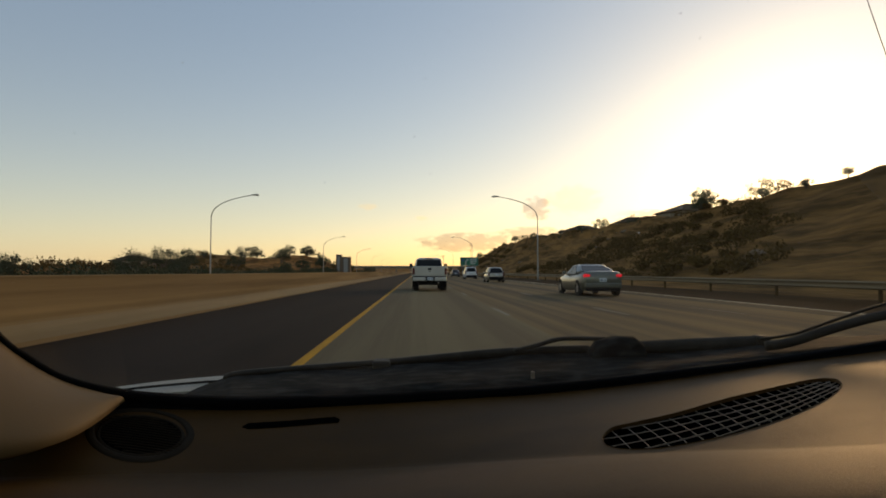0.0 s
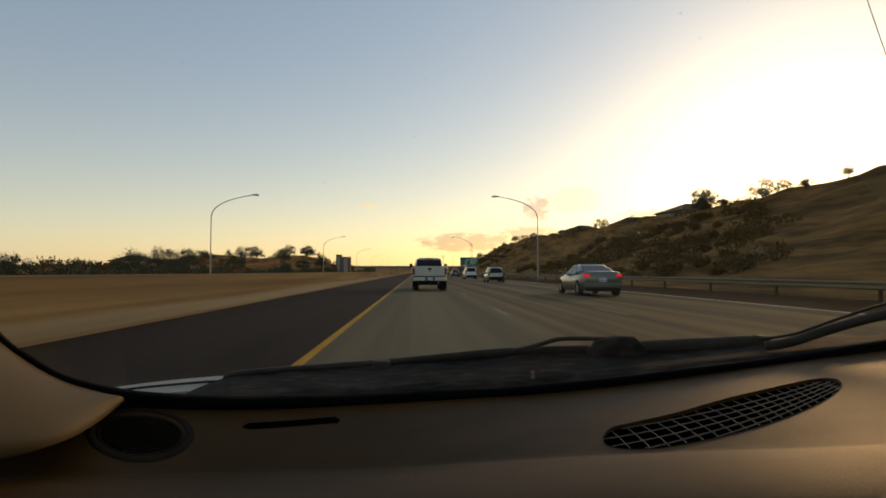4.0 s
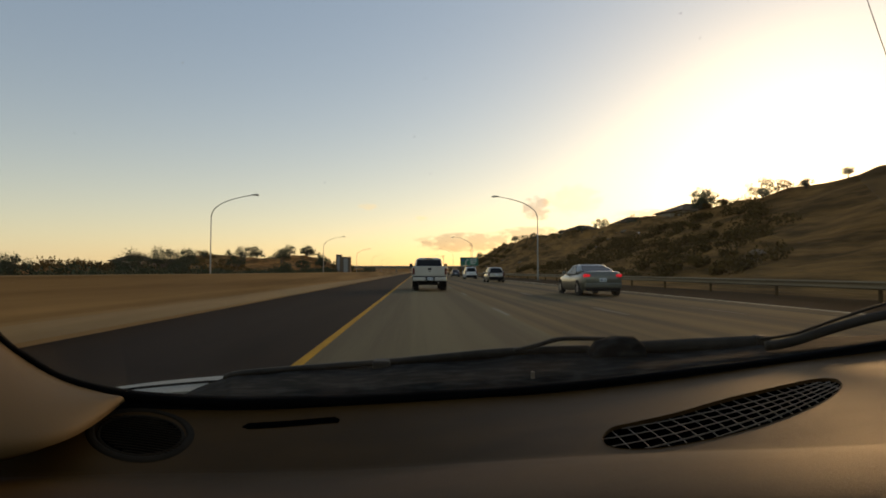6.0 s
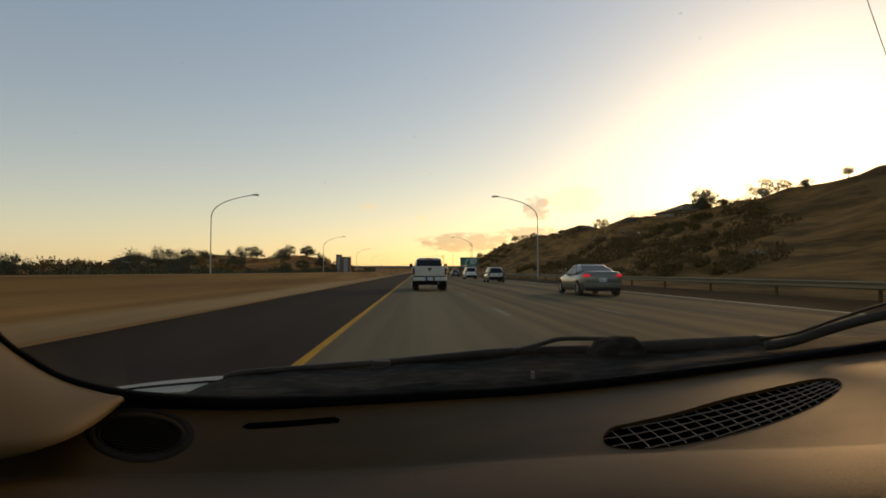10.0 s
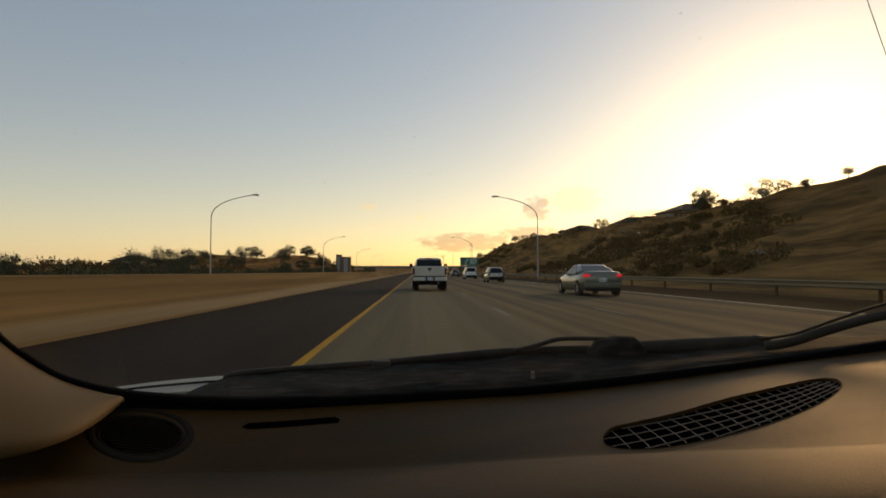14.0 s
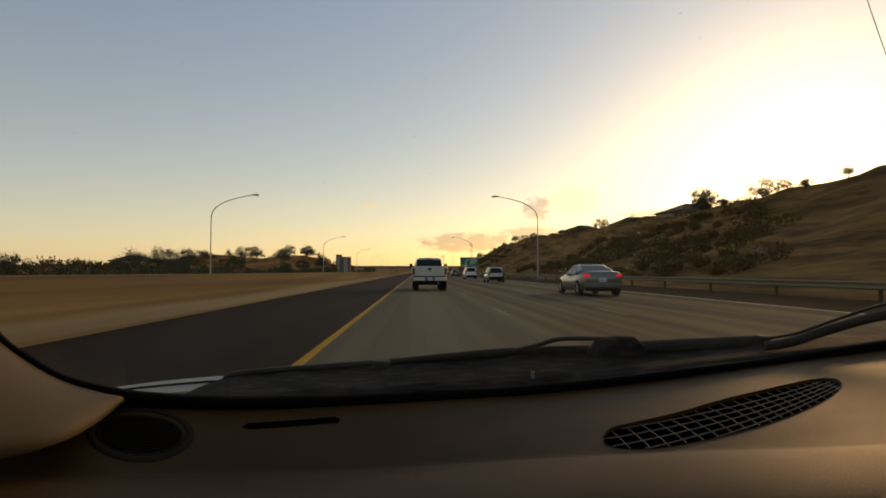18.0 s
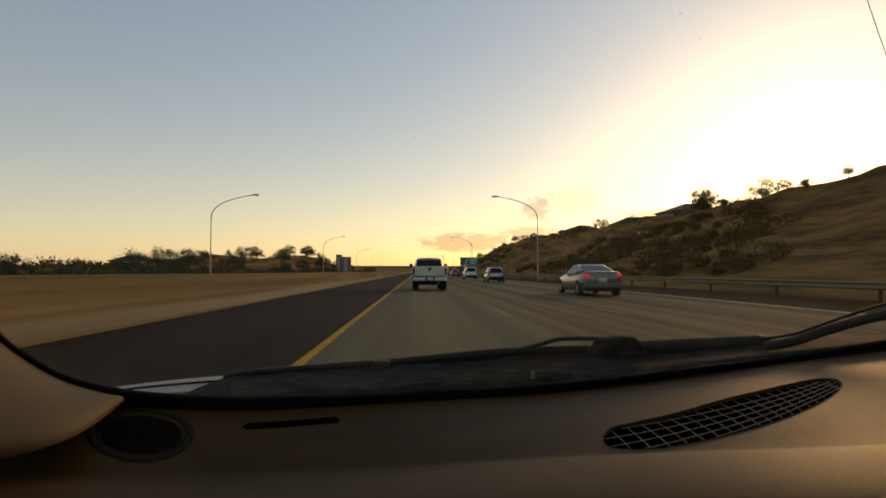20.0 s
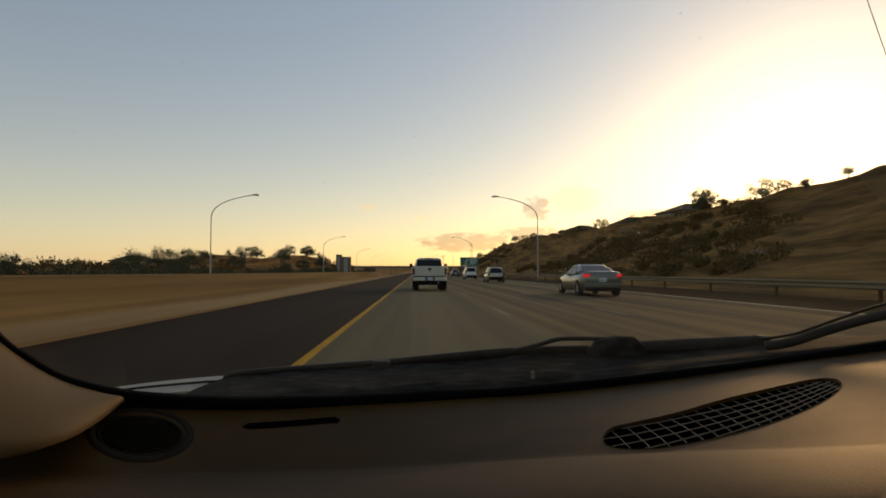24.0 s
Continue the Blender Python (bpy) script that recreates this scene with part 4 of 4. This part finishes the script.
for i in range(len(cols) - 1):
    hole = VENT_A0 < (cols[i] + cols[i + 1]) / 2 < VENT_A1
    for j in range(len(grid[0]) - 1):
        if not (hole and j in (8, 9)):
            bm.faces.new((grid[i][j], grid[i + 1][j], grid[i + 1][j + 1], grid[i][j + 1]))
bmesh.ops.remove_doubles(bm, verts=bm.verts, dist=1e-6)
dashboard = part("dashboard", into(bm), M_dash, own, "brown grained plastic dashboard", smooth=True)


def dash_ring(ca, cb, ra, rb, w, h, name, mat, parent, n=36, squash=1.0):
    """A raised oval ring lying on the dashboard."""
    rings = []
    for k in range(n + 1):
        t = 2 * math.pi * k / n
        c, s = math.cos(t), math.sin(t)
        rings.append([dash(ca + c * ra * q, cb + s * rb * q, z) for q, z in ((1 - w, -0.004), (1 - w, h * 0.6), (1 - w * 0.4, h), (1 + w * 0.6, h * 0.3), (1 + w, -0.004))])
    return part(name, into(loft(rings, cap=False)), mat, parent, smooth=True)


def dash_plate(points, lift, name, mat, parent, label=""):
    """A flat piece on the dashboard inside an outline in dashboard terms."""
    bm = bmesh.new()
    lo = [bm.verts.new(dash(a, b, lift - 0.006)) for a, b in points]
    hi = [bm.verts.new(dash(a, b, lift)) for a, b in points]
    c = dash(sum(p[0] for p in points) / len(points), sum(p[1] for p in points) / len(points), lift)
    cv = bm.verts.new(c)
    for i in range(len(points)):
        j = (i + 1) % len(points)
        bm.faces.new((lo[i], lo[j], hi[j], hi[i]))
        bm.faces.new((hi[i], hi[j], cv))
    return part(name, into(bm), mat, parent, label)


def dash_bar(p, q, lift, r, name, mat, parent, n=5):
    pts = [dash(p[0] + (q[0] - p[0]) * k / (n - 1), p[1] + (q[1] - p[1]) * k / (n - 1), lift) for k in range(n)]
    return part(name, into(tube(pts, [r] * n, 5)), mat, parent)


speaker = dash_ring(0.215, 0.473, 0.0446, 0.382, 0.10, 0.0026, "speaker_ring", M_ring, own)
speaker["label"] = "round speaker grille with raised ring in the dashboard"
SA, SB, SRA, SRB = 0.215, 0.512, 0.0375, 0.293
dash_ring(SA, SB, SRA, SRB, 0.05, 0.003, "inner_ring", M_ring, speaker)
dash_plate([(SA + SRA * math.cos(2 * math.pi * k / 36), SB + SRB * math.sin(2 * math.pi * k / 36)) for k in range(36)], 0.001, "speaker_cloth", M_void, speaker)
for k in range(15):
    t = -0.9 + 1.8 * k / 14
    h = math.sqrt(1 - t * t)
    dash_bar((SA - 0.98 * SRA * h, SB + 0.98 * SRB * t - 0.07 * h), (SA + 0.98 * SRA * h, SB + 0.98 * SRB * t + 0.07 * h), 0.002, 0.0010, "slat", M_ring, speaker, 4)

slot = [(0.304, 0.346), (0.309, 0.282), (0.343, 0.26), (0.378, 0.232), (0.382, 0.28), (0.381, 0.331), (0.343, 0.356), (0.309, 0.378)]
# a flat plate whose black stands for the shade inside the slot
dash_plate(slot, 0.001, "dash_slot", M_void, own, "narrow sensor slot in the dashboard, drawn as a flat black plate")

# well and grid of the defroster vent
bm = bmesh.new()
walls = []
for k in range(81):
    a = VENT_A0 + 0.0009 + (VENT_A1 - VENT_A0 - 0.0018) * k / 80
    u, w = curve_at(upper, a), curve_at(lower, a)
    walls.append([dash(a, u, 0.001), dash(a, u, -0.03), dash(a, w, -0.03), dash(a, w, 0.001)])
loft(walls, closed=False, bm=bm)
# well coloured near-black, which deepens the shade between the bars
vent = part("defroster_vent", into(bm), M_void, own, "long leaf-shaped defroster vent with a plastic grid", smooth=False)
edge = [(p.x, p.y) for p in upper] + [(p.x, p.y) for p in lower[1:]]
part("vent_rim", into(tube([dash(a, b, -0.0004) for a, b in edge], [0.0011] * len(edge), 6)), M_dash, vent, smooth=True)
lip = [[dash(a, curve_at(upper, a) + 0.003, 0.0005), dash(a, curve_at(upper, a) + 0.005, -0.0036)] for a in (VENT_A0 + 0.001 + (VENT_A1 - VENT_A0 - 0.002) * k / 80 for k in range(81))]
part("vent_lip", into(loft(lip, closed=False, cap=False)), M_dash, vent, smooth=True)
SINK = -0.0030                                     # the grid lies below the rim
for b0 in (0.638, 0.710, 0.782, 0.854, 0.92):
    pts = []
    for k in range(70):
        a = VENT_A0 + 0.002 + (VENT_A1 - VENT_A0 - 0.004) * k / 69
        b = b0 - (1.6 + 3 * (b0 - 0.68)) * (a - 0.716) - 4.5 * (a - 0.716) ** 2
        if curve_at(upper, a) + 0.008 < b < curve_at(lower, a) - 0.004:
            pts.append(dash(a, b, SINK))
    if len(pts) > 3:
        part("long_bar", into(tube(pts, [0.0007] * len(pts), 6)), M_bar, vent, smooth=True)
for k in range(20):
    a0, a1 = 0.6435 + 0.01284 * k - 0.000139 * k * k, 0.660 + 0.01765 * k - 0.000578 * k * k + 0.0000124 * k ** 3
    a1 = min(a0 + 1.12 * (a1 - a0), VENT_A1 - 0.002)
    b0, b1 = curve_at(upper, a0) + 0.008, curve_at(lower, a1) - 0.004
    if b1 - b0 > 0.02:
        dash_bar((a0, b0), (a1, b1), SINK - 0.0005, 0.00055, "cross_bar", M_bar, vent)

# rubber seal round the foot of the screen
seal_path = spline([(-0.584, 0.66, -0.014), (-0.537, 0.70, -0.107), (-0.517, 0.72, -0.136), (-0.495, 0.74, -0.162), (-0.471, 0.76, -0.179), (-0.446, 0.78, -0.193), (-0.410, 0.80, -0.206), (-0.292, 0.82, -0.218),
                    (-0.117, 0.83, -0.217), (0.046, 0.84, -0.210), (0.182, 0.86, -0.204), (0.362, 0.89, -0.190), (0.561, 0.93, -0.175), (0.736, 0.96, -0.155), (0.945, 1.0, -0.134)], 70)
part("windscreen_seal", into(tube(seal_path, [(0.0040, 0.0042 + 0.0055 * math.exp(-((i / 69 - 0.53) / 0.2) ** 2)) for i in range(70)], 10)), M_rubber, own, "black rubber windscreen seal", smooth=True)

part("seal_skirt", into(loft([[p + Vector((0, -0.002, 0)), p + Vector((0, -0.002, -0.028))] for p in seal_path[20:]], closed=False, cap=False)), M_rubber, own)

# inner trim of the windscreen pillar
up = spline([(-0.80, 0.40, 0.36), (-0.66, 0.60, 0.14), (-0.586, 0.66, -0.017), (-0.538, 0.70, -0.109), (-0.496, 0.74, -0.164), (-0.446, 0.78, -0.198)], 24)
dn = spline([(-0.82, 0.30, 0.30), (-0.66, 0.42, -0.02), (-0.52, 0.50, -0.195), (-0.460, 0.58, -0.212), (-0.425, 0.66, -0.216), (-0.432, 0.785, -0.207)], 24)
rings = []
for p, q in zip(up, dn):
    row = []
    for k in range(7):
        f = k / 6
        b = p.lerp(q, f) + Vector((0.6, -0.7, 0.35)).normalized() * 0.016 * math.sin(math.pi * f)
        row.append(b)
    rings.append(row + [q + Vector((-0.05, 0.02, -0.02)), p + Vector((-0.05, 0.02, -0.02))])
part("pillar_trim", into(loft(rings)), M_trim, own, "brown plastic pillar trim", smooth=True)

# black cowl under the screen, bonnet, wipers
cowl_front = spline([(-0.80, 1.10, -0.34), (-0.60, 1.14, -0.33), (-0.500, 1.14, -0.281), (-0.450, 1.16, -0.2625), (-0.405, 1.18, -0.251), (-0.31, 1.2, -0.246), (-0.15, 1.2, -0.236), (0.02, 1.2, -0.224), (0.15, 1.2, -0.212),
                     (0.30, 1.2, -0.203), (0.42, 1.2, -0.203), (0.66, 1.2, -0.190), (0.92, 1.2, -0.178), (1.1, 1.2, -0.168)], 60)
rings = []
for i, c in enumerate(cowl_front):
    s = min(seal_path, key=lambda p: abs(p.x / p.y - c.x / c.y)) + Vector((0, 0.012, -0.004))
    rings.append([s, s.lerp(c, 0.3) + Vector((0, 0, 0.002)), s.lerp(c, 0.7) + Vector((0, 0, 0.003 * math.sin(i * 0.9))), c, c + Vector((0, 0.02, -0.01)), c + Vector((0, 0.02, -0.08)), s + Vector((0, 0, -0.08))])
part("cowl", into(loft(rings)), M_cowl, own, "dirty black plastic cowl under the windscreen", smooth=True)
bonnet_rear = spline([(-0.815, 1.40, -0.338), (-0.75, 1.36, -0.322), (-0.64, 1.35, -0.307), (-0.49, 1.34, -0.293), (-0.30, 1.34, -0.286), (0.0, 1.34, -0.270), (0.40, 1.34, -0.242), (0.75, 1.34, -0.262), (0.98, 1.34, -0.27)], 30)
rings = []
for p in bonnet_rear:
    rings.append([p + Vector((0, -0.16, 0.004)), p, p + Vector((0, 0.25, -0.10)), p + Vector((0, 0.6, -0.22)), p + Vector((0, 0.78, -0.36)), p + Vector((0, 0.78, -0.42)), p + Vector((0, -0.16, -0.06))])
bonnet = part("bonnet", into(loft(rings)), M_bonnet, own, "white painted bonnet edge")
# black tube laid on the bonnet to draw its dark shadow line
part("bonnet_shadow_line", into(tube([p + Vector((0, -0.075, 0.0030)) for p in bonnet_rear[:16]], [0.0034] * 16, 6)), M_rubber, bonnet)
blade = spline([(-0.435, 1.16, -0.262), (-0.40, 1.14, -0.246), (-0.15, 1.15, -0.228), (0.0, 1.15, -0.216), (0.14, 1.15, -0.206), (0.29, 1.15, -0.201)], 24)
wiper = part("wiper", into(tube(blade, [(0.008 * min(1.0, 0.25 + i / 5), (0.007 + 0.004 * smooth01((i - 10) / 8)) * min(1.0, 0.25 + i / 5)) for i in range(24)], 6)), M_wiper, own, "black wiper resting on the cowl", smooth=True)
part("blade_joint", into(boxed(-0.138, -0.104, 1.125, 1.16, -0.252, -0.219, bevel=0.005)), M_wiper, wiper)
# pale bar added to draw a bright streak on the cowl
part("cowl_light_streak", into(boxed(0.1425, 0.148, 0.930, 0.936, -0.216, -0.198, bevel=0.001)), M_bar, own, "small pale bar drawn in for a light streak on the cowl")
arm = spline([(0.14, 1.13, -0.199), (0.185, 1.13, -0.188), (0.222, 1.13, -0.177), (0.26, 1.13, -0.175), (0.32, 1.13, -0.176), (0.345, 1.12, -0.178)], 20)
part("wiper_arm", into(tube(arm, [(0.006, 0.0045)] * 20, 6)), M_wiper, wiper, smooth=True)
knob = loft([[(x, y, -0.214 + (z + 0.214) * k) for x, z in ((0.276, -0.220), (0.284, -0.194), (0.296, -0.176), (0.330, -0.165), (0.362, -0.166), (0.376, -0.178), (0.383, -0.220))]
             for y, k in ((1.07, 0.80), (1.08, 0.96), (1.10, 1.0), (1.13, 0.9))])
part("pivot_cap", into(knob), M_cowl, wiper, smooth=True)
blade2 = spline([(0.36, 1.13, -0.197), (0.50, 1.13, -0.190), (0.622, 1.13, -0.185)], 12)
w2 = part("wiper", into(tube(blade2, [(0.010, 0.0155)] * 12, 8)), M_wiper, own, "black passenger-side wiper", smooth=True)
part("blade_end", into(boxed(0.608, 0.634, 1.112, 1.142, -0.200, -0.168, bevel=0.005)), M_wiper, w2)
arm2 = spline([(0.56, 1.0, -0.168), (0.60, 1.0, -0.162), (0.65, 1.0, -0.146), (0.72, 1.0, -0.125), (0.785, 1.0, -0.110), (0.86, 1.0, -0.094)], 16)
part("wiper_arm", into(tube(arm2, [(0.008, 0.0086)] * 16, 8)), M_wiper, w2, smooth=True)
link = spline([(0.60, 1.09, -0.170), (0.66, 1.09, -0.161), (0.70, 1.09, -0.148), (0.77, 1.08, -0.120), (0.84, 1.06, -0.092)], 16)
part("link_rod", into(tube(link, [0.0030] * 16, 6)), M_wiper, w2, smooth=True)
part("antenna", into(tube([Vector((0.98, 1.05, -0.14)), Vector((0.80, 1.05, 0.37)), Vector((0.745, 1.05, 0.53))], [0.0010, 0.0008, 0.0007], 6)), M_black, own)

# windscreen pane, roof, sides: they close the cabin round the lens
rings = []
for i in range(8, 70):
    s = seal_path[i]
    f = (i - 8) / 61
    top = Vector((-0.60 + 1.36 * f, 0.22 + 0.02 * math.sin(math.pi * f), 0.36))
    bow = Vector((0, 0.05 * math.sin(math.pi * f), 0))
    rings.append([s.lerp(top, k / 6) + bow * math.sin(math.pi * k / 6) for k in range(7)])
screen = part("windscreen", into(loft(rings, closed=False, cap=False)), M_screen, own, "curved clear windscreen", smooth=True)
screen.visible_shadow = False
XC = 0.09                                          # middle of the car
part("headliner", into(boxed(-0.66, 0.82, -2.0, 0.24, 0.36, 0.39, bevel=0.01)), M_trim, own)
rings = []
for y, k, z in ((0.30, 0.86, 1.49), (0.15, 0.94, 1.53), (-0.5, 1.0, 1.57), (-1.4, 1.0, 1.565), (-1.95, 0.95, 1.53), (-2.05, 0.9, 1.49)):
    rings.append([(XC + 0.76 * k * c, y, z + d) for c, d in ((-1, -0.03), (-0.92, 0.0), (-0.5, 0.025), (0, 0.03), (0.5, 0.025), (0.92, 0.0), (1, -0.03), (0.9, -0.045), (-0.9, -0.045))])
part("roof", loft(rings), M_white, own, "white painted roof", smooth=True)


def body_side(s):
    """Outer side panel from nose to tail; s: 1 or -1."""
    rows = []
    for y, top, w in ((-2.12, 0.94, 0.84), (-1.9, 0.97, 0.88), (-0.8, 0.98, 0.90), (0.55, 0.97, 0.90), (0.80, 0.80, 0.90), (1.4, 0.73, 0.89), (2.0, 0.66, 0.84), (2.2, 0.60, 0.74)):
        rows.append([(XC + s * w * k, y, z) for k, z in ((0.93, 0.24), (0.985, 0.36), (1.0, 0.55), (0.985, min(0.8, top - 0.06)), (0.95, top), (0.91, top), (0.90, 0.24))])
    return part("side_panel", loft(rows), M_white, own, "white painted body side", smooth=False)


for s in (-1, 1):
    side = body_side(s)
    for y0, y1 in ((-0.72, 0.50), (-1.85, -0.76)):
        part("door_seam", boxed(XC + s * 0.897 - 0.004, XC + s * 0.897 + 0.004, y0 - 0.004, y0 + 0.004, 0.34, 0.90), M_rubber, side)
        part("door_handle", boxed(XC + s * 0.905 - 0.02, XC + s * 0.905 + 0.02, y0 + 0.06, y0 + 0.24, 0.82, 0.86, bevel=0.008), M_black, side)
        pane = loft([[(XC + s * (0.855 + o), y0 + 0.03, 0.975), (XC + s * (0.855 + o), y1 - 0.03, 0.975), (XC + s * (0.735 + o), y1 - 0.03 - 0.12 * (y1 > 0), 1.475), (XC + s * (0.735 + o), y0 + 0.03, 1.475)] for o in (-0.004, 0.004)])
        part("side_window", pane, M_screen if y1 > 0 else M_privacy, own)
    for y in (-0.74, -1.93):
        part("pillar", tube([Vector((XC + s * 0.85, y, 0.95)), Vector((XC + s * 0.735, y, 1.49))], [0.05, 0.045]), M_black, own)
    part("screen_pillar", tube([Vector((XC + s * 0.84, 0.74, 0.93)), Vector((XC + s * 0.72, 0.27, 1.49))], [0.03, 0.03]), M_white, own)
    for y in (-1.45, 1.42):
        wheel(own, XC + s * 0.90, y, 0.31, 0.2, s)
        arch = bmesh.new()
        disc(arch, (XC + s * 0.895, y, 0.33), (s, 0, 0), 0.0, 0.37, 0.008, 24)
        part("wheel_arch", arch, M_black, own)
    part("headlight", boxed(XC + s * 0.60 - 0.16, XC + s * 0.60 + 0.16, 2.12, 2.24, 0.48, 0.60, bevel=0.03), M_plate, own)
    part("tail_light", boxed(XC + s * 0.76 - 0.07, XC + s * 0.76 + 0.07, -2.17, -2.05, 0.62, 0.96, bevel=0.02), M_tail, own)
    part("seat", boxed(XC + s * 0.38 - 0.25, XC + s * 0.38 + 0.25, -0.66, -0.50, 0.45, 1.08, bevel=0.05), M_trim, own)
    part("seat_cushion", boxed(XC + s * 0.38 - 0.25, XC + s * 0.38 + 0.25, -0.62, -0.10, 0.42, 0.58, bevel=0.05), M_trim, own)
part("tailgate", boxed(XC - 0.80, XC + 0.80, -2.16, -2.08, 0.45, 0.98, bevel=0.02), M_white, own)
part("rear_window", loft([[(XC - 0.74, -2.11 + o, 0.97), (XC + 0.74, -2.11 + o, 0.97), (XC + 0.64, -2.02 + o, 1.47), (XC - 0.64, -2.02 + o, 1.47)] for o in (-0.004, 0.004)]), M_privacy, own)
part("rear_bumper", boxed(XC - 0.84, XC + 0.84, -2.26, -2.06, 0.26, 0.50, bevel=0.05), M_white, own)
part("front_bumper", boxed(XC - 0.76, XC + 0.76, 2.08, 2.30, 0.24, 0.48, bevel=0.06), M_white, own)
part("front_grille", boxed(XC - 0.42, XC + 0.42, 2.16, 2.25, 0.48, 0.58, bevel=0.02), M_black, own)
plate(own, XC, -2.16, 0.70)
part("floor_pan", boxed(XC - 0.80, XC + 0.80, -2.05, 2.1, 0.20, 0.26), M_black, own)
part("bulkhead", boxed(XC - 0.80, XC + 0.80, 0.96, 1.0, 0.25, 0.66), M_black, own)
